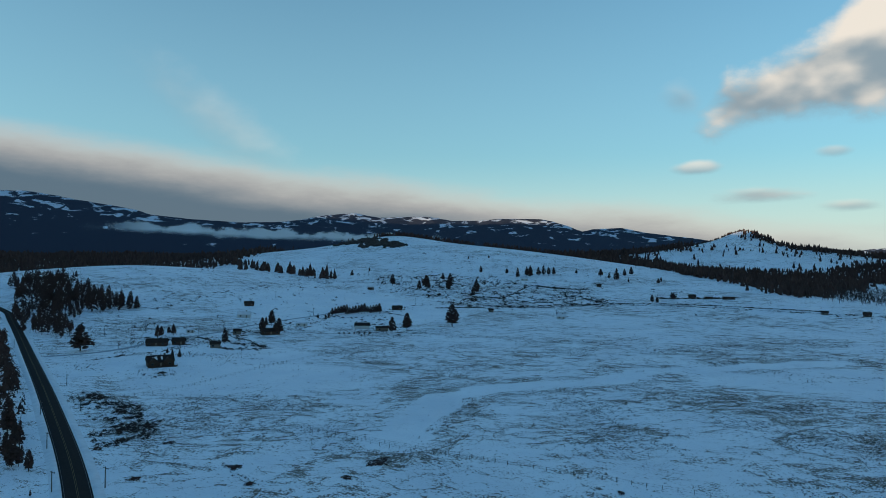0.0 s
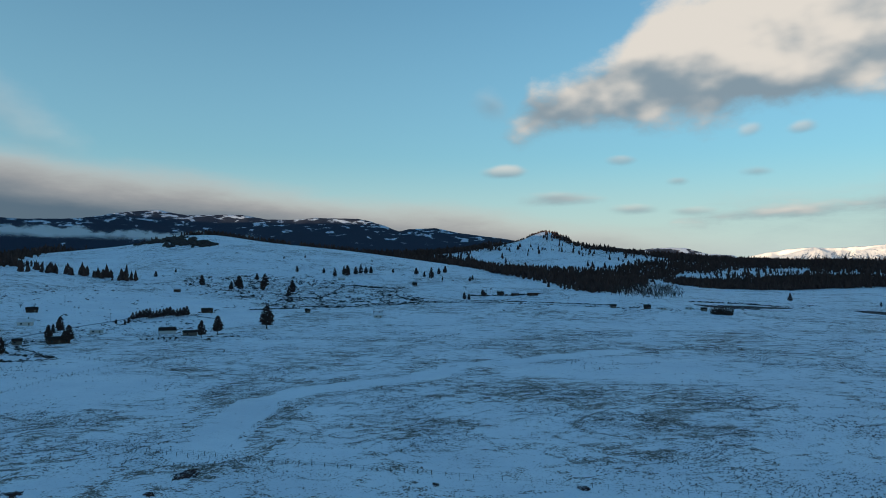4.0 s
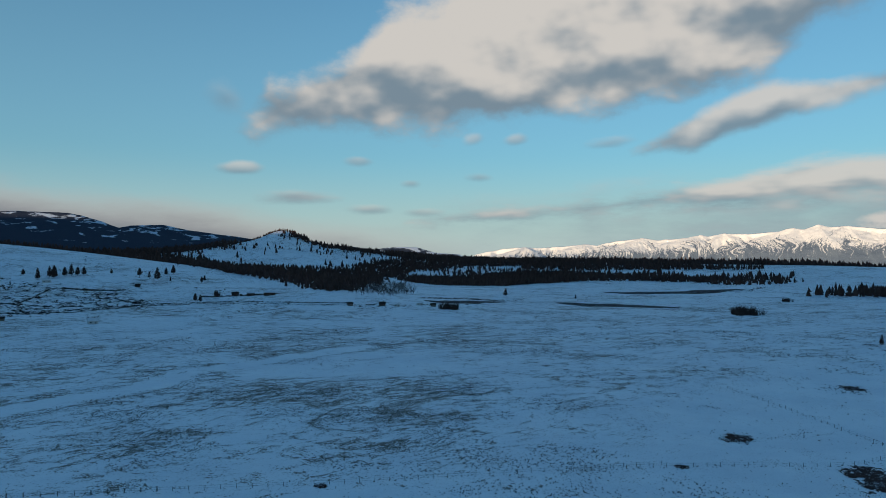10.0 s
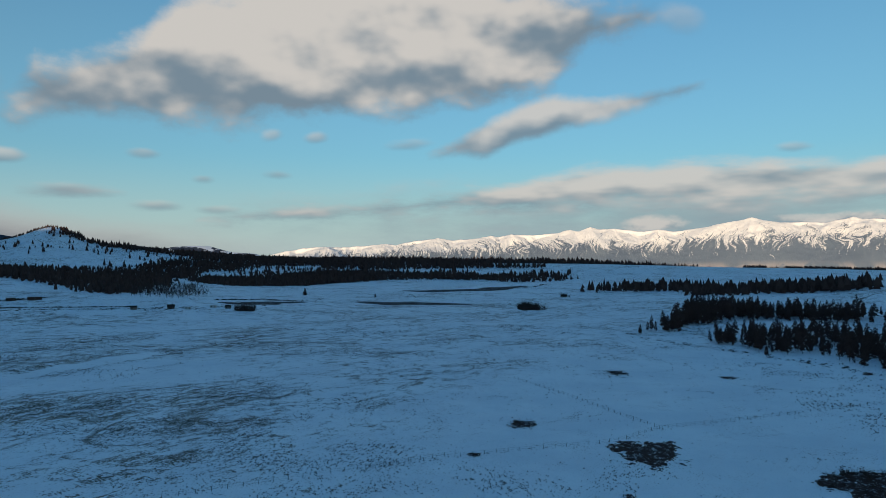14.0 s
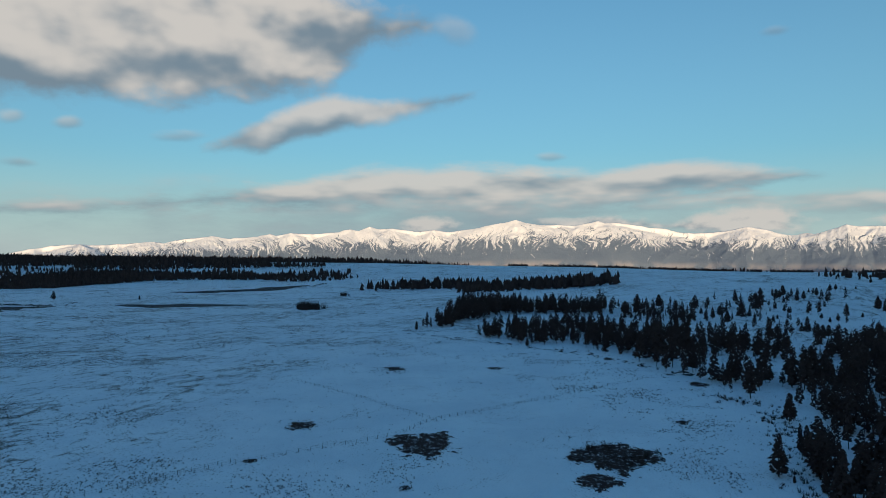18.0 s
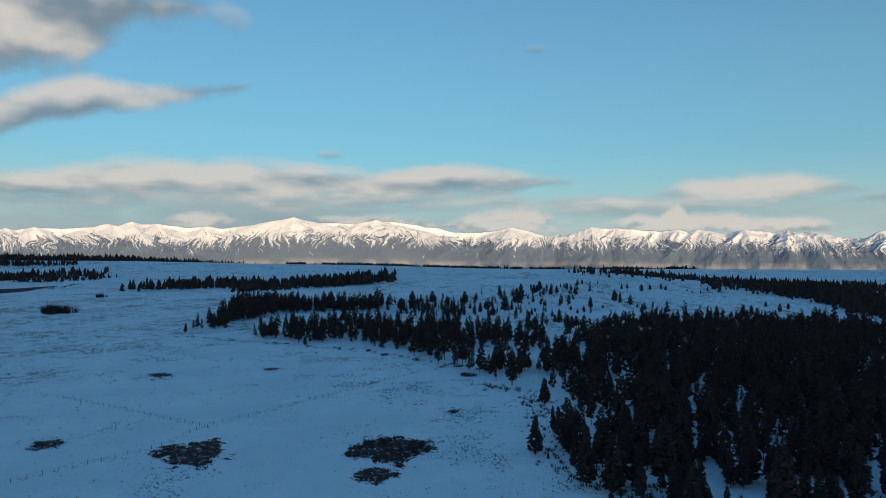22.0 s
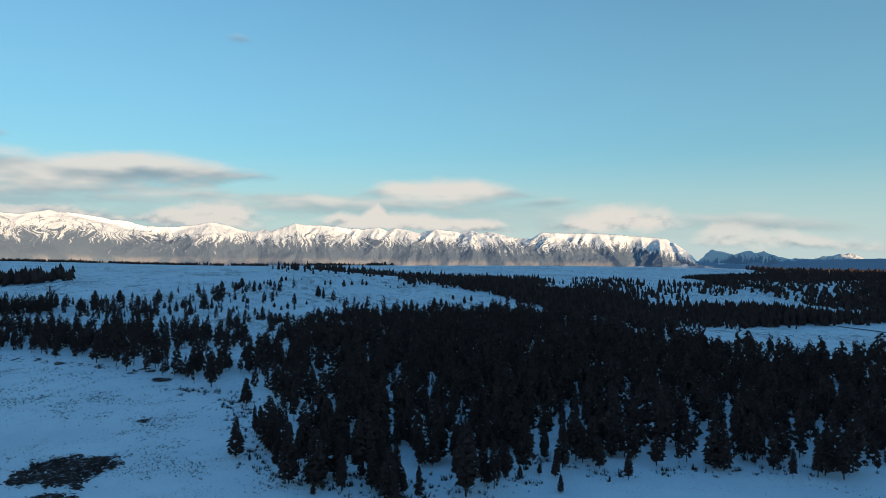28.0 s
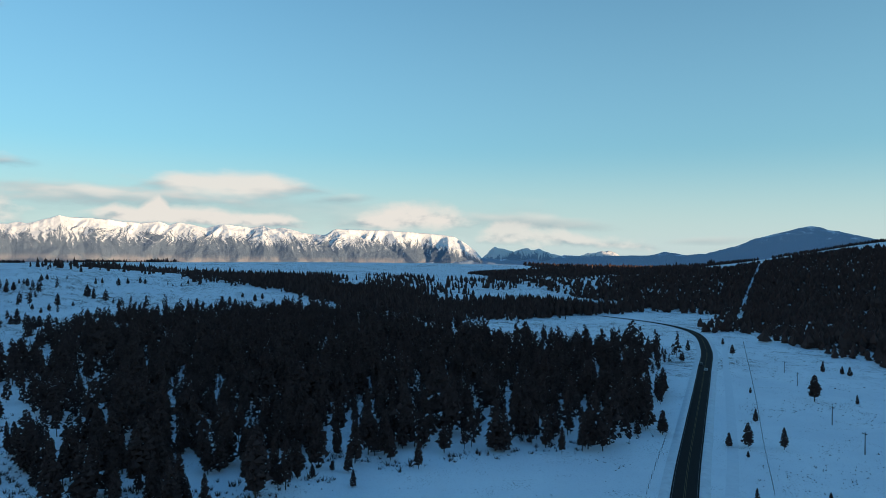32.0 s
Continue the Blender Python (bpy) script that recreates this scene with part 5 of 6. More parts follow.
FAR_WOODS = (
    (WOOD_SOUTH_PLAIN, 14, 10, 0.32),
    (WOOD_PLAIN, 13, 11, 0.1), (WOOD_FLATS, 13, 12, 0.05), (WOOD_BENCH, 10, 12, 0.15),
    (WOOD_BACK, 5.0, 8.5, 0.05), (WOOD_MIDDLE, 10, 10, 0.32), (WOOD_OPEN, 11, 9, 0.5), (WOOD_HORIZON, 12, 9.5, 0.5), (WOOD_ROW, 9, 13, 0.1), (WOOD_ROWS, 13, 13, 0.3),
    (WOOD_TERRACE, 14, 14, 0.3), (WOOD_NORTH, 8.8, 10.5, 0.08), (WOOD_CREST, 8, 10, 0.1), (WOOD_DELL, 8.0, 10.5, 0.1), (WOOD_SHOULDER, 12, 13, 0.1), (WOOD_PEAK, 27, 15, 0.4), (WOOD_HOLLOW, 20, 13, 0.4),
    (WOOD_NORTHEAST, 12.6, 13, 0.1), (WOOD_WEST, 12.5, 12, 0.03), (WOOD_BEHIND, 11.5, 12, 0.08), (WOOD_LANE, 6.5, 13, 0.3), (WOOD_VALLEY, 6.8, 7.4, 0.08), (WOOD_SOUTH, 5.5, 7.2, 0.03), (WOOD_KNOB, 9, 8, 0.1), (WOOD_BENCHES, 9, 11, 0.3))
for k, (poly, gap, tall, thin) in enumerate(FAR_WOODS):
    spots = [s for s in scatter(poly, gap, tall, 10 + k, thin, 130.0, 30.0) if clear_of_cut(s)]
    lot = np.random.default_rng(800 + k).random(len(spots))
    spots = [(s[0], s[1], s[2] * (1.0 + 0.25 * min(1.0, max(0.0, (math.hypot(s[0], s[1]) - 1700) / 800))), s[3] * (1.75 if poly in (WOOD_SOUTH, WOOD_VALLEY) else 1.15)) for s, q in zip(spots, lot) if all(q < keep or not inside(poly_open, np.array(s[0]), np.array(s[1])) for poly_open, keep in ((BUTTE_OPEN, 0.10), (VALLEY_OPEN, 0.30), (VALLEY_MEADOW, 0.08)))]
    stand("far_pine_wood", spots, FAR, NEEDLES, "dark pine wood on far snowy hills", 20 + k)

def crest(b, r0, r1):
    """the distance at which the land hides what lies behind"""
    r = np.arange(r0, r1, 10.0)
    x, y = polar(b, r)
    return float(r[np.argmax((height(x, y) - 60) / r)])


def crest_row(b0, b1, r0, r1, n, back, tall, seed):
    rng = np.random.default_rng(seed)
    spots = []
    for _ in range(n):
        b = rng.uniform(b0, b1)
        if noise.noise(Vector((b * 0.7, seed, 0.5))) > -0.28:
            spots.append((*polar(b, crest(b, r0, r1) + rng.uniform(0, back)), tall * rng.uniform(0.5, 1.3), 1.1))
    return spots


row = [(x, y, h, g) for x, y, h, g in along([(690, 2440), (754, 2400), (817, 2290), (958, 2215), (1060, 2180)], 5.0, 9, 13, 37, 0.55)]
stand("far_pine_wood", row, FAR, NEEDLES, "row of dark pines across the far hillside", 38)
stand("far_pine_wood", crest_row(-7, 17, 1000, 2150, 900, 90, 11, 31), FAR, NEEDLES, "dark pines along the crest of the snowy hill", 32)
stand("far_pine_wood", crest_row(15.5, 31, 2200, 2900, 900, 60, 8, 35), FAR, NEEDLES, "dark pines along the crest of the far hill", 36)
stand("far_pine_wood", crest_row(149, 166, 1300, 2500, 1600, 160, 8, 41), FAR, NEEDLES, "dark pines along the crest of the wooded hill", 42)
stand("far_pine_wood", crest_row(75, 107, 1500, 3450, 3000, 200, 10, 33), FAR, NEEDLES, "thin dark belt of far woods across the plain", 34)


# ---- bare shrubs and trees ----
def twig_tuft(rng, n, spread):
    """a bare shrub of height 1: thin stems fanning out of the ground"""
    verts, faces = [], []
    for _ in range(n):
        a, s = rng.random() * 6.283, rng.random() * spread
        h = 0.5 + 0.5 * rng.random()
        d = np.array([math.cos(a) * s, math.sin(a) * s, h])
        o = np.array([rng.normal(0, 0.12), rng.normal(0, 0.12), -0.05])
        w = 0.035 + 0.03 * rng.random()
        b = len(verts)
        verts += [o + [w, 0, 0], o + [-w * 0.5, w * 0.87, 0], o + [-w * 0.5, -w * 0.87, 0], o + d]
        faces += [(b, b + 1, b + 3), (b + 1, b + 2, b + 3), (b + 2, b, b + 3)]
    return np.array(verts), np.array(faces)


def bare_crown(rng, n):
    """a leafless tree of height 1: stem and many rising twigs"""
    verts, faces = [], []

    def stick(p, q, w0):
        b = len(verts)
        verts.extend([p + [w0, 0, 0], p + [-w0 * 0.5, w0 * 0.87, 0], p + [-w0 * 0.5, -w0 * 0.87, 0], q])
        faces.extend([(b, b + 1, b + 3), (b + 1, b + 2, b + 3), (b + 2, b, b + 3)])
    stick(np.array([0, 0, -0.02]), np.array([0.02, 0, 0.95]), 0.018)
    for _ in range(n):
        a, h = rng.random() * 6.283, 0.15 + 0.6 * rng.random()
        p = np.array([0, 0, h])
        q = p + np.array([math.cos(a), math.sin(a), 0]) * (0.12 + 0.22 * rng.random()) + [0, 0, 0.12 + 0.2 * rng.random()]
        stick(p, q, 0.020)
        for _ in range(3):
            m = p + (q - p) * (0.4 + 0.5 * rng.random())
            stick(m, m + rng.normal(0, 0.07, 3) + [0, 0, 0.09], 0.013)
    return np.array(verts), np.array(faces)


THICKET = [clumps(rng0, 12, 0.0, 0.75, 3, 0.9) for _ in range(6)]
TUFTS = [twig_tuft(rng0, 12, 0.6) for _ in range(6)]
LOW = [twig_tuft(rng0, 9, 1.2) for _ in range(6)]
BARE = [bare_crown(rng0, 9) for _ in range(5)]


BRUSH = (
    (BRUSH_CREEK, 0.6, 2.2, 0.8, 0.8, 1), (BRUSH_LINE, 1.0, 6, 0.9, 0.5, 1), (BRUSH_FIELD, 0.7, 10, 1.0, 0.6, 1), (BRUSH_FLAT, 1, 7, 1.0, 0.5, 1), (BRUSH_YARDS, 0.7, 8, 0.8, 0.6, 1),
    (HEDGE_A, 0.5, 0.7, 1.1, 0.9, 1), (HEDGE_B, 0.5, 0.9, 1.1, 0.85, 1), (HEDGE_C, 0.6, 1.8, 1.6, 0.9, 1), (HEDGE_D, 0.6, 0.6, 0.8, 0.8, 1), (HEDGE_E, 0.7, 1.8, 1.2, 0.7, 1), (HEDGE_F, 0.5, 0.8, 1.0, 0.9, 1), (HEDGE_G, 0.8, 1.6, 1.5, 0.9, 1), (HEDGE_H, 0.6, 1.2, 1.0, 0.7, 1),
    (HEDGE_RANCH, 0.5, 3.0, 1.6, 0.8, 1), (HEDGE_YARD, 0.3, 0.9, 0.7, 0.8, 1), (HEDGE_YARDS, 0.35, 1.6, 0.7, 0.7, 1),
    (BRUSH_BLUFF, 1.2, 3, 0.9, 0.8, 1), (BRUSH_EDGE, 0.8, 3, 0.8, 0.6, 1), (BRUSH_WOOD, 0.30, 4, 1.4, 0.8, 0), (BRUSH_FRONT, 0.45, 2.6, 1.5, 0.7, 0), (TRAIL_A, 0.4, 1.2, 0.35, 0.7, 0), (TRAIL_B, 0.4, 0.9, 0.35, 0.7, 0), (TRAIL_C, 0.6, 1.6, 0.4, 0.6, 0),
    (TRAIL_D, 0.3, 0.9, 0.7, 0.8, 0), (TRAIL_E, 0.4, 1.6, 0.6, 0.6, 1), (FENCE_WEST, 0.4, 0.9, 0.35, 0.7, 0), (FENCE_NORTH, 0.5, 0.9, 0.3, 0.6, 0), (FENCE_EAST, 0.45, 0.5, 0.5, 0.85, 0), (FENCE_CROSS, 0.5, 0.5, 0.4, 0.7, 0), (FENCE_FARM, 0.7, 0.9, 0.4, 0.6, 0))
for k, (pts, gap, width, tall, keep, thick) in enumerate(BRUSH):
    ob = stand("brush", along(pts, gap, width, tall, 80 + k, keep, 1.9 if thick else 1.0), THICKET if thick else TUFTS, TWIGS, "low bare brown brush on snow", 90 + k)
    tagged(ob, category="shrubs")
spots = [(x, y, 0.5 + 0.9 * h, 1.5) for x, y, h, g in scatter(BRUSH_ROAD, 1.0, 0.6, 75, 0.62, 6.0, 7.0) if off_road((x, y), 8.0)]
tagged(stand("brush", spots, THICKET + LOW, TWIGS, "patchy brown brush beside the road", 76), category="shrubs")
for k, (poly, gap, tall, thin, grain) in enumerate(((BRUSH_TANGLE, 3.9, 1.6, 0.6, 24.0), (BRUSH_SLOPE, 9.0, 1.0, 0.62, 45.0), (BRUSH_HILL, 11.0, 1.1, 0.62, 60.0), (BRUSH_PEN, 1.6, 0.8, 0.45, 6.0))):
    lot = np.random.default_rng(700 + k)
    spots = [(x, y, h * (0.3 + 1.4 * lot.random() ** 2), 1.3 + 1.2 * lot.random()) for x, y, h, g in scatter(poly, gap, tall, 130 + k, thin, grain, 3.0 if gap < 3 else 14.0)]
    tagged(stand("brush", spots, THICKET + LOW, TWIGS, "scattered dark brush on the snowy slope", 140 + k), category="shrubs")
ob = stand("bare_aspens", scatter(ASPENS, 8.0, 8, 70, 0.25), BARE, TWIGS, "grove of bare grey aspens on snow", 71)
for k, (x, y, w) in enumerate(PATCHES):
    rng = np.random.default_rng(300 + k)
    patch = new("brush_patch")
    r = w / 2
    n = int(np.clip(w * 3.2, 16, 54))
    cell = 2.6 * r / n
    gx, gy = np.meshgrid((np.arange(n + 1) - n / 2) * cell, (np.arange(n + 1) - n / 2) * cell)
    ux, uy = x / math.hypot(x, y), y / math.hypot(x, y)
    if k > 2:
        x, y = x + 0.35 * r * ux, y + 0.35 * r * uy
    gx, gy = gx + rng.normal(0, cell * 0.22, gx.shape), gy + rng.normal(0, cell * 0.22, gx.shape)
    out_from = np.hypot(gx, gy) / r
    gx, gy = x + gx * uy + 1.25 * gy * ux, y - gx * ux + 1.25 * gy * uy
    wild = np.array([noise.fractal(Vector((a / r * 1.6, b / r * 1.6, k * 3.1)), 0.6, 2.2, 5) for a, b in zip(gx.ravel(), gy.ravel())]).reshape(gx.shape)
    crumbs = np.array([noise.noise(Vector((a / 0.45, b / 0.45, k * 1.7))) for a, b in zip(gx.ravel(), gy.ravel())]).reshape(gx.shape)
    body = (0.92 - out_from + 0.42 * wild + 0.20 * crumbs) if k < 3 else (0.80 - out_from + 0.45 * wild + 0.50 * crumbs)
    gz = height(gx, gy) + np.clip(0.05 + 0.30 * body, -0.05, 0.22) + 0.07 * crumbs
    faces = [f for f in grid_faces(n + 1, n + 1).tolist() if body.ravel()[f[0]] > 0]
    mesh_object("soil", np.stack([gx, gy, gz], -1).reshape(-1, 3), faces, SOIL, patch)
    wooded = [j for j in range(body.size) if body.ravel()[j] > 0.02]
    spots = []
    for j in rng.choice(wooded, int(12 + 1.1 * w * w)):
        spots.append((gx.ravel()[j], gy.ravel()[j], 0.22 + 0.35 * rng.random(), 1.4))
    if k == 1:
        # upright shoots stand in one patch
        for j in rng.choice(wooded, 200):
            a, b = gx.ravel()[j] - x, gy.ravel()[j] - y
            if noise.noise(Vector((a / 4, b / 4, 2.2))) > -0.05:
                spots.append((x + a, y + b, 1.6 + 1.4 * rng.random(), 0.5))
    tw = stand("undergrowth", spots, LOW, TWIGS, "", 400 + k)
    tw.parent = patch
    for key in ("category", "kind", "label"):
        if key in tw:
            del tw[key]
    tagged(patch, "dark patch of bare soil and low brush in snow", "shrubs", "dark brush patches")
willow = [new("willow_bush") for _ in WILLOWS]
for k, ((x, y, h), bush) in enumerate(zip(WILLOWS, willow)):
    rng = np.random.default_rng(500 + k)
    spots = [(x + rng.normal(0, h * 0.45), y + rng.normal(0, h * 0.45), h * (0.6 + 0.45 * rng.random()), 1.0) for _ in range(26)]
    tw = stand("thicket", spots, TUFTS, TWIGS, "", 510 + k)
    tw.parent = bush
    for key in ("category", "kind", "label"):
        if key in tw:
            del tw[key]
    tagged(bush, "rounded bare willow thicket in the snowfield", "bush", "willow bushes")
for k, (x, y, h) in enumerate(BARE_TREES):
    tree = new("bare_tree")
    v, f = BARE[k % len(BARE)]
    mesh_object("branches", v * [1.3, 1.3, 1.0], f, TWIGS, tree)
    tree.matrix_basis = pose(x, y, zat(x, y) - 0.1, 0, 0, k * 50) @ Matrix.Scale(h, 4)
    tagged(tree, "leafless grey tree beside the farmhouses", "tree", "bare trees")
spots = []
for x, y, h in ROCKS:
    for _ in range(30):
        spots.append((x + rng0.normal(0, 15), y + rng0.normal(0, 12), 2.0 + 7.0 * rng0.random() ** 1.6, 1.9))


def boulder(rng):
    v = np.array([(math.cos(a) * s, math.sin(a) * s, z) for s, z in ((0.5, -0.3), (0.55, 0.3), (0.3, 0.75)) for a in np.arange(6) * math.pi / 3]) * (0.7 + 0.6 * rng.random((18, 1)))
    v = np.vstack([v, [[0, 0, 0.9]]])
    f = [(r * 6 + j, r * 6 + (j + 1) % 6, r * 6 + 6 + (j + 1) % 6) for r in (0, 1) for j in range(6)] + [(r * 6 + j, r * 6 + 6 + (j + 1) % 6, r * 6 + 6 + j) for r in (0, 1) for j in range(6)] + [(12 + j, 12 + (j + 1) % 6, 18) for j in range(6)]
    return v, np.array(f)


ob = stand("rock_outcrop", spots, [boulder(rng0) for _ in range(6)], ROCK, "dark broken rock outcrop on the hilltop", 72)
tagged(ob, category="rocks")
spots = [(*polar(rng0.normal(-5.5, 2.2), rng0.normal(1860, 30)), 10 + 5 * rng0.random(), 1.0) for _ in range(60)]
stand("hilltop_pines", spots, FAR, NEEDLES, "dark pines along the rocky hilltop", 73)


# ---- dry grass standing through the snow ----
def grass_tufts(n, r0, r1, seed):
    """clumped tufts over the field: thick where it is bared, none where the snow lies smooth"""
    rng = np.random.default_rng(seed)
    b = rng.uniform(-38, 162, n)
    r = np.sqrt(rng.uniform(r0 ** 2, r1 ** 2, n))
    x, y = r * np.sin(np.radians(b)), r * np.cos(np.radians(b))
    clump = 0.5 * value_noise(x / 26, y / 26, seed + 1) + 0.3 * value_noise(x / 9, y / 9, seed + 2) + 0.2 * value_noise(x / 3.2, y / 3.2, seed + 3)
    lift = np.zeros(n)
    for rows, gain in ((BARED, 0.16), (SMOOTH, -0.40)):
        for row in rows:
            cx, cy = polar(row[0], row[1])
            ux, uy = polar(row[0], 1)
            u, v = ((x - cx) * ux + (y - cy) * uy) / row[2], ((x - cx) * uy - (y - cy) * ux) / row[3]
            near_by = np.clip(1.6 - np.hypot(u, v), 0, 1)
            lift = np.maximum(lift, gain * near_by * (row[4] if len(row) > 4 else 1)) if gain > 0 else np.where(near_by > 0.4, np.minimum(lift, gain * near_by), lift)
    off = np.full(n, 1e9)
    for a, c in zip(WATERCOURSE, WATERCOURSE[1:]):
        a, c = np.array(a), np.array(c)
        k = np.clip(((x - a[0]) * (c - a)[0] + (y - a[1]) * (c - a)[1]) / np.dot(c - a, c - a), 0, 1)
        off = np.minimum(off, np.hypot(x - a[0] - k * (c - a)[0], y - a[1] - k * (c - a)[1]))
    off += 10 * (value_noise(x / 20, y / 20, seed + 8) - 0.5)
    lift = np.where(off < 9, -0.4, np.maximum(lift, 0.17 * np.clip(1.5 - off / 22, 0, 1)))
    chance = np.clip((clump + lift - 0.56) * 3.2, 0.010, 0.7)
    chance[lift < -0.2] *= 0.1
    chance[b > 118] *= 0.2
    keep = (rng.random(n) < chance) & (np.min(np.hypot(x[:, None] - line[None, ::6, 0], y[:, None] - line[None, ::6, 1]), axis=1) > 18)
    for poly in (WOOD_CORE, WOOD_FRINGE, WOOD_POINT):
        keep &= ~inside(poly, x, y)
    x, y = x[keep], y[keep]
    m = len(x)
    z = height(x, y)
    size = rng.uniform(0.14, 0.34, m) * (1 + 0.5 * np.clip((np.hypot(x, y) - 250) / 250, 0, 1))
    verts = np.zeros((m, 9, 3))
    for k in range(3):
        a = rng.uniform(0, 6.283, m)
        dx, dy, w = np.cos(a) * size, np.sin(a) * size, size * 0.55
        ox, oy = rng.normal(0, 0.5, m) * size, rng.normal(0, 0.5, m) * size
        verts[:, 3 * k] = np.column_stack([x + ox - np.sin(a) * w, y + oy + np.cos(a) * w, z - 0.05])
        verts[:, 3 * k + 1] = np.column_stack([x + ox + np.sin(a) * w, y + oy - np.cos(a) * w, z - 0.05])
        verts[:, 3 * k + 2] = np.column_stack([x + ox + dx * 0.7, y + oy + dy * 0.7, z + size * rng.uniform(0.7, 1.3, m)])
    ob = mesh_object("dry_grass", verts.reshape(-1, 3), np.arange(9 * m).reshape(-1, 3), STRAW)
    return tagged(ob, "tufts of dry brown grass standing through the snow", "grass", kind="stuff")


STRAW = plain("dry_grass", (0.06, 0.043, 0.035), (0.18, 0.13, 0.095), 0.3, 0.9, 3)
grass_tufts(230000, 100, 330, 900)
grass_tufts(240000, 330, 640, 940)
# dark flats of mud and dead rushes along the far edge of the field
def mud_flat(pts, wide, seed):
    path = smooth_line(pts, 5.0)
    t = np.gradient(path, axis=0)
    t /= np.linalg.norm(t, axis=1)[:, None]
    across = np.stack([t[:, 1], -t[:, 0]], 1)
    k = np.linspace(0, 1, len(path))
    verts = []
    for o in (-1.0, -0.6, -0.2, 0.2, 0.6, 1.0):
        w = wide * np.sin(math.pi * np.clip(k, 0.02, 0.98)) ** 0.6 * (0.55 + 0.9 * value_noise(k * 9 + 3, k * 0 + (o > 0) * 5, seed))
        q = path + across * (o * w)[:, None]
        verts.append(np.column_stack([q, height(q[:, 0], q[:, 1]) + (0.45 if abs(o) < 0.9 else -0.1)]))
    ob = mesh_object("mud_flat", np.stack(verts, 1).reshape(-1, 3), grid_faces(len(path), 6), SOIL, None, True)
    tagged(ob, "low dark bank of mud and dead rushes in the snow", "bank", kind="structure")


mud_flat([(672, 690), (690, 640), (712, 590), (722, 560), (727, 530)], 26, 1)
mud_flat([(490, 745), (520, 728), (560, 735), (615, 729)], 22, 2)
mud_flat([(884, 793), (897, 742), (953, 692), (1004, 675), (1080, 660)], 24, 3)


# ---- fences and poles ----
post_mesh = None


def fence(points, gap, label):
    global post_mesh
    f = new("fence")
    pts = smooth_line(points, 1.0)
    d = np.concatenate([[0], np.cumsum(np.linalg.norm(np.diff(pts, axis=0), axis=1))])
    tops = []
    for s in np.arange(0, d[-1], gap):
        x, y = np.interp(s, d, pts[:, 0]), np.interp(s, d, pts[:, 1])
        if post_mesh is None:
            bm = bmesh.new()
            taper(bm, 0, 0, -0.2, 1.25, 0.075, 0.06)
            post = part("post", bm, POST, f)
            post_mesh = post.data
        else:
            post = new("post", post_mesh)
            post.parent = f
        z = zat(x, y)
        post.matrix_basis = pose(x, y, z, random.uniform(-4, 4), random.uniform(-4, 4), 0)
        tops.append((x, y, z))
    for h in (0.55, 1.1):
        verts = [(x, y, z + h + o) for x, y, z in tops for o in (-0.012, 0.012)]
        mesh_object("wire", verts, [(2 * k, 2 * k + 2, 2 * k + 3, 2 * k + 1) for k in range(len(tops) - 1)], POST, f)
    tagged(f, label, "fence", "field fences")


for pts in (FENCE_NORTH, FENCE_EAST, FENCE_FARM, FENCE_WEST, FENCE_CROSS):
    fence(pts, 4.0, "wire fence on thin wooden posts across the snowfield")
fence(FENCE_ROAD, 4.0, "wire fence on wooden posts beside the road")
fence(FENCE_TRACK, 4.0, "wire fence on wooden posts beside the snowy track")
fence(FENCE_PEN, 2.5, "small wooden pen below the lodge")
fence(FENCE_LANE, 5.0, "wire fence on wooden posts round the farmyard")


def power_pole(x, y, h):
    pole = new("utility_pole")
    bm = bmesh.new()
    taper(bm, 0, 0, -0.3, h, 0.17, 0.11, 8)
    part("pole", bm, POST, pole)
    bm = bmesh.new()
    bmesh.ops.create_cube(bm, size=1, matrix=Matrix.Translation((0, 0.14, h * 0.92)) @ Matrix.Diagonal((2.2, 0.12, 0.14, 1)))
    part("crossarm", bm, POST, pole)
    for o in (-0.95, -0.35, 0.95):
        bm = bmesh.new()
        taper(bm, o, 0.14, h * 0.92 + 0.07, h * 0.92 + 0.3, 0.05, 0.03)
        part("insulator", bm, ROCK, pole)
    pole.matrix_basis = pose(x, y, zat(x, y), 0, 0, -30)
    tagged(pole, "slim wooden utility pole with a crossarm on snow", "utility pole", "utility poles")


for x, y, h in POLES:
    power_pole(x, y, max(5.5, h))


# ---- houses ----
def box(bm, x0, x1, y0, y1, z0, z1):
    bmesh.ops.create_cube(bm, size=1, matrix=Matrix.Translation(((x0 + x1) / 2, (y0 + y1) / 2, (z0 + z1) / 2)) @ Matrix.Diagonal((x1 - x0, y1 - y0, z1 - z0, 1)))


STYLE = {
    "lodge": (LOG, ROOFING, 0.70, 2.8, 2.8, "dark log lodge with snow patches on its gabled roof"),
    "house": (LOG, ROOFING, 0.60, 2.5, 2.0, "dark timber farmhouse with a low gabled roof on snow"),
    "white": (SIDING, SNOWY_ROOF, 0.60, 3.0, 2.4, "pale farmhouse with a snowy roof on snow"),
    "garage": (SIDING, ROOFING, 0.50, 3.0, 2.0, "long pale garage with three doors on snow"),
    "shed": (BOARD, ROOFING, 0.65, 2.6, 1.3, "small weathered wooden shed on snow"),
    "barn": (LOG, SNOWY_ROOF, 0.40, 3.6, 1.6, "long low dark barn with a snowy roof"),
    "trailer": (SIDING, SNOWY_ROOF, 0.35, 2.5, 0.4, "small pale trailer home parked on snow"),
}


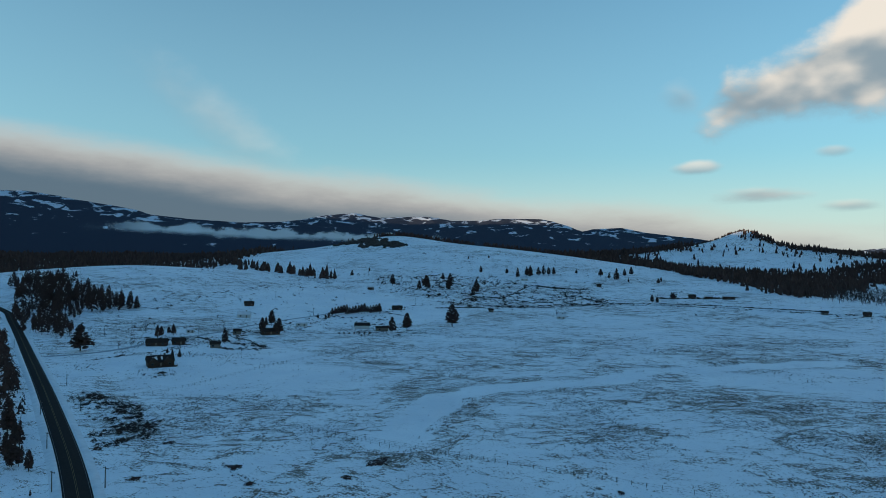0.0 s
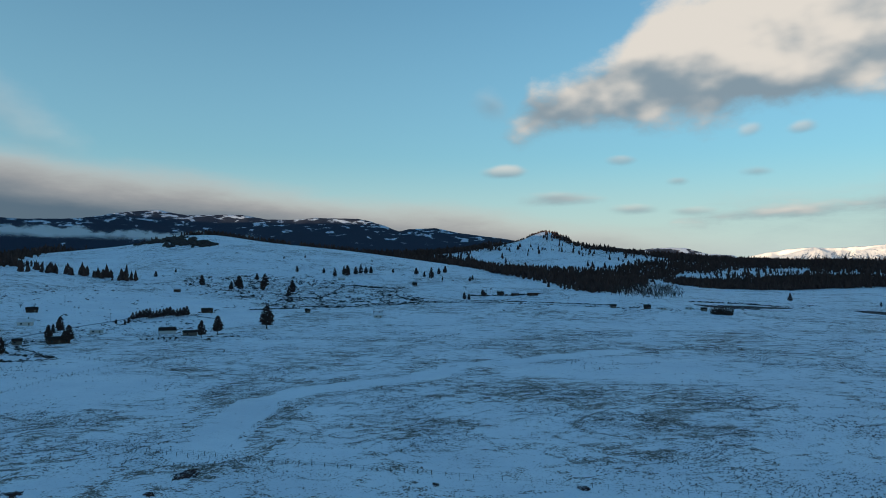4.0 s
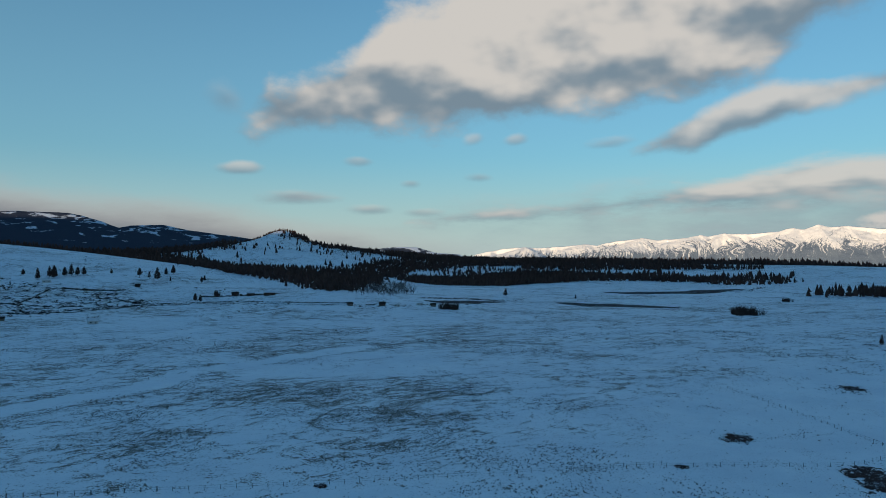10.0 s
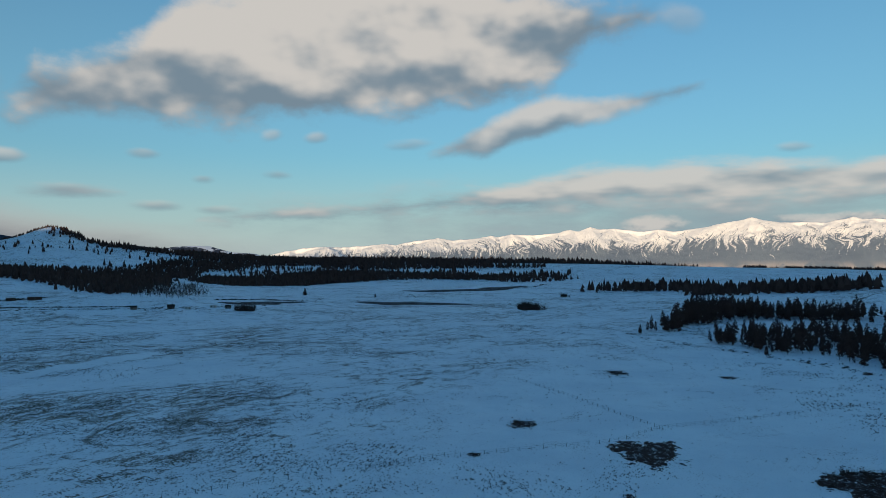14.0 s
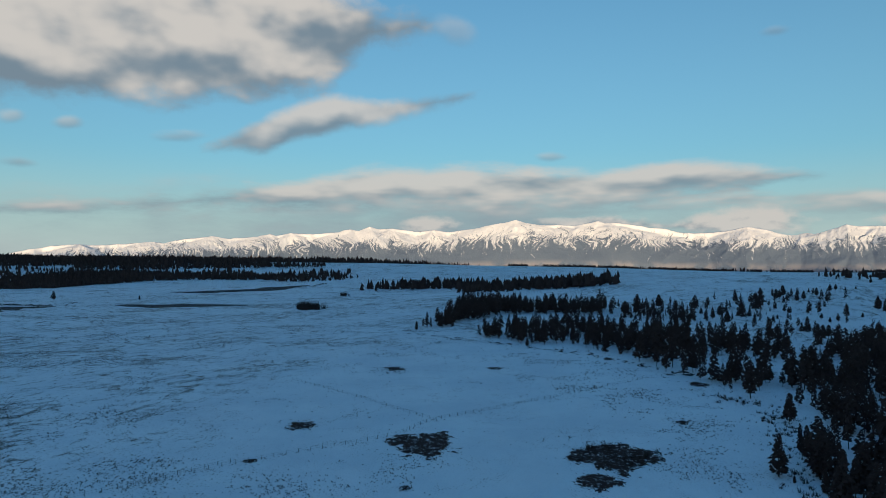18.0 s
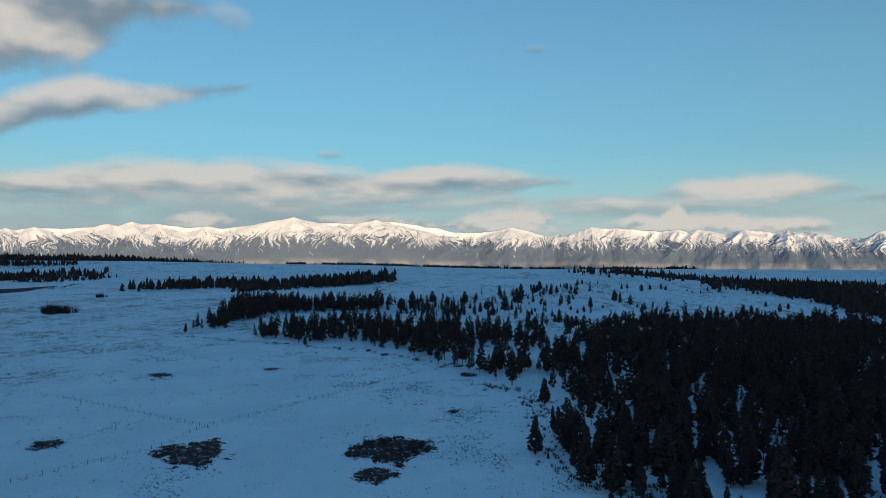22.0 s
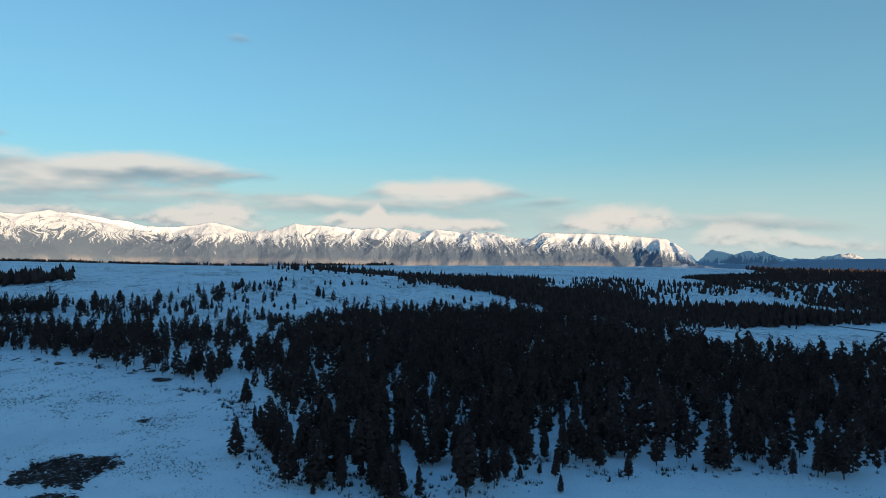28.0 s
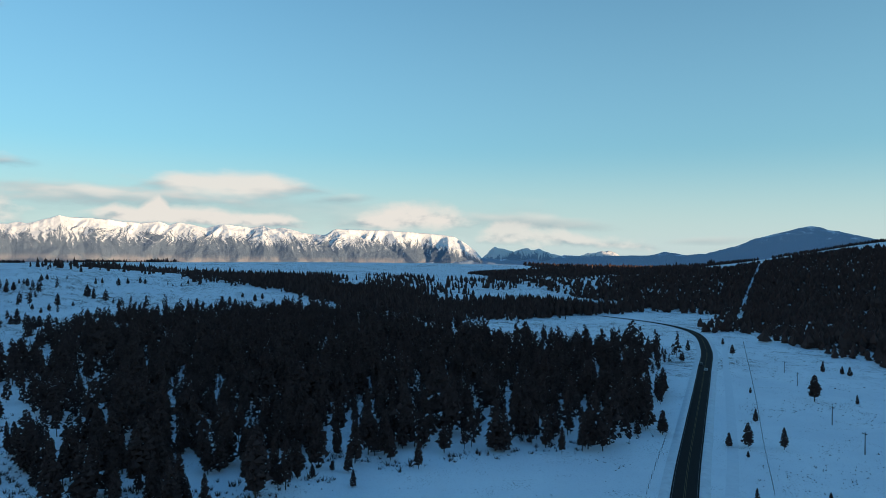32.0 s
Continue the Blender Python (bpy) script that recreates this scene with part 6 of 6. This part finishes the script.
def house(x, y, w, turn, kind):
    w *= 0.78
    wall_m, roof_m, ratio, hw, hr, label = STYLE[kind]
    d = w * ratio
    hr = min(hr, d * 0.5)
    h = new("house" if kind not in ("shed", "barn", "trailer") else kind)
    bm = bmesh.new()
    a, b = w / 2, d / 2
    lo = [bm.verts.new(p) for p in ((-a, -b, -0.8), (a, -b, -0.8), (a, b, -0.8), (-a, b, -0.8))]
    up = [bm.verts.new(p) for p in ((-a, -b, hw), (a, -b, hw), (a, b, hw), (-a, b, hw))]
    e0, e1 = bm.verts.new((-a, 0, hw + hr)), bm.verts.new((a, 0, hw + hr))
    for k in (0, 2):
        bm.faces.new((lo[k], lo[k + 1], up[k + 1], up[k]))
    bm.faces.new((lo[1], lo[2], up[2], e1, up[1]))
    bm.faces.new((lo[3], lo[0], up[0], e0, up[3]))
    part("wall", bm, wall_m, h)
    for s in (-1, 1):
        bm = bmesh.new()
        o, t = 0.5, 0.22
        slope = hr / b
        top = [(-a - o, 0, hw + hr), (a + o, 0, hw + hr), (a + o, s * (b + o), hw - slope * o), (-a - o, s * (b + o), hw - slope * o)]
        v = [bm.verts.new((p[0], p[1], p[2] + z)) for z in (0.02, t) for p in top]
        for f in ((0, 1, 2, 3), (4, 5, 6, 7), (0, 1, 5, 4), (1, 2, 6, 5), (2, 3, 7, 6), (3, 0, 4, 7)):
            bm.faces.new([v[i] for i in f])
        roof = part("roof", bm, roof_m, h)
        if kind == "lodge" and s == -1:
            for u0, u1 in ((-0.62, -0.25), (0.02, 0.16)):
                bm = bmesh.new()
                q = [(a * u0, 0.35), (a * u1, 0.22), (a * u1, 0.78), (a * u0, 0.70)]
                v = [bm.verts.new((px, s * py * b, hw + hr * (1 - py) + t + 0.06)) for px, py in q]
                v2 = [bm.verts.new((px, s * py * b, hw + hr * (1 - py) + t - 0.02)) for px, py in q]
                bm.faces.new(v)
                for i in range(4):
                    bm.faces.new((v[i], v[(i + 1) % 4], v2[(i + 1) % 4], v2[i]))
                part("roof_snow", bm, SNOWY_ROOF, roof)
    n = 3 if kind == "garage" else max(2, int(w / 4))
    for k in range(n):
        cx = -a + w * (k + 0.5) / n
        bm = bmesh.new()
        if kind == "garage":
            box(bm, cx - w / n * 0.36, cx + w / n * 0.36, -b - 0.05, -b + 0.05, 0.0, 2.3)
            part("door", bm, WHITE, h)
        elif k == n // 2:
            box(bm, cx - 0.5, cx + 0.5, -b - 0.06, -b + 0.05, -0.1, 2.05)
            part("door", bm, BOARD, h)
        elif kind != "barn":
            box(bm, cx - 0.7, cx + 0.7, -b - 0.08, -b + 0.05, 0.85, 2.05)
            win = part("window", bm, POST, h)
            bm = bmesh.new()
            box(bm, cx - 0.6, cx + 0.6, -b - 0.09, -b - 0.05, 0.95, 1.95)
            part("pane", bm, PANE, win)
    if kind in ("lodge", "house", "white"):
        bm = bmesh.new()
        box(bm, a * 0.3, a * 0.3 + 0.8, -0.4, 0.4, hw, hw + hr + 1.1)
        part("chimney", bm, ROCK, h)
    if kind == "lodge":
        bm = bmesh.new()
        box(bm, -a, a + 1.5, -b - 2, -b - 0.02, -0.8, 0.35)
        part("deck", bm, LOG, h)
        bm = bmesh.new()
        box(bm, -a, a + 1.5, -b - 2, -b - 1.9, 1.2, 1.3)
        for k in range(12):
            px = -a + 0.05 + (w + 1.4) * k / 11
            box(bm, px - 0.05, px + 0.05, -b - 2, -b - 1.9, 0.35, 1.2)
        part("railing", bm, LOG, h)
        for s in (-1, 1):
            bm = bmesh.new()
            cx = s * a * 0.55
            pts = ((cx - 2.6, hw - 0.3), (cx + 2.6, hw - 0.3), (cx, hw + 2.3))
            v = [bm.verts.new((px, py, pz)) for py in (-b - 1.0, 0) for px, pz in pts]
            for f in ((0, 1, 2), (3, 4, 5), (0, 1, 4, 3), (1, 2, 5, 4), (2, 0, 3, 5)):
                bm.faces.new([v[i] for i in f])
            part("gable", bm, LOG, h)
    h.matrix_basis = pose(x, y, zat(x, y) + 0.15, 0, 0, turn)
    tagged(h, label, "house" if h.name.startswith("house") else h.name.split(".")[0], "buildings in the valley")


for row in HOUSES:
    house(*row)


# ---- cars on the road ----
PAINT = plain("dark_car_paint", (0.02, 0.022, 0.025), (0.035, 0.037, 0.04), 2.0, 0.35, 2, 0.0, 0.5)
PALE_PAINT = plain("pale_car_paint", (0.35, 0.36, 0.38), (0.45, 0.46, 0.48), 2.0, 0.35, 2, 0.0, 0.5)
RUBBER = plain("black_tyre", (0.012, 0.012, 0.012), (0.022, 0.022, 0.022), 6.0)


def car(x, y, turn, paint, label):
    c = new("car")
    bm = bmesh.new()
    side = ((-2.2, 0.35), (-2.25, 0.8), (-1.2, 0.95), (-0.6, 1.45), (1.2, 1.45), (1.9, 0.95), (2.25, 0.85), (2.2, 0.35))
    rows = [[bm.verts.new((s * (0.88 if z < 1 else 0.72), px, z)) for px, z in side] for s in (-1, 1)]
    bm.faces.new(rows[0][::-1])
    bm.faces.new(rows[1])
    for k in range(len(side)):
        j = (k + 1) % len(side)
        bm.faces.new((rows[0][k], rows[0][j], rows[1][j], rows[1][k]))
    part("body", bm, paint, c)
    for px, z0, z1, dy in ((-0.95, 1.0, 1.4, -0.02), (1.6, 1.0, 1.4, 0.02)):
        bm = bmesh.new()
        lo, hi = (-1.2, -0.66) if px < 0 else (1.86, 1.28)
        bm.faces.new([bm.verts.new(q) for q in ((-0.7, lo + dy, z0), (0.7, lo + dy, z0), (0.66, hi + dy, z1), (-0.66, hi + dy, z1))])
        part("windscreen", bm, PANE, c)
    for sx_ in (-0.8, 0.8):
        for px in (-1.35, 1.35):
            bm = bmesh.new()
            bmesh.ops.create_cone(bm, cap_ends=True, segments=12, radius1=0.34, radius2=0.34, depth=0.22, matrix=Matrix.Translation((sx_, px, 0.34)) @ Matrix.Rotation(math.pi / 2, 4, "Y"))
            part("wheel", bm, RUBBER, c)
        bm = bmesh.new()
        box(bm, sx_ * 0.8 - 0.15, sx_ * 0.8 + 0.15, -2.27, -2.2, 0.6, 0.75)
        part("headlight", bm, WHITE, c)
    c.matrix_basis = pose(x, y, zat(x, y) + 0.31, 0, 0, turn)
    tagged(c, label, "car", "cars on the road")


for (x, y), paint, label in zip(CARS, (PAINT, PALE_PAINT), ("dark car on the cleared road", "pale car on the cleared road")):
    k = int(np.argmin(np.hypot(line[:, 0] - x, line[:, 1] - y)))
    d = line[min(k + 1, len(line) - 1)] - line[k - 1]
    car(x, y, -math.degrees(math.atan2(d[0], d[1])), paint, label)
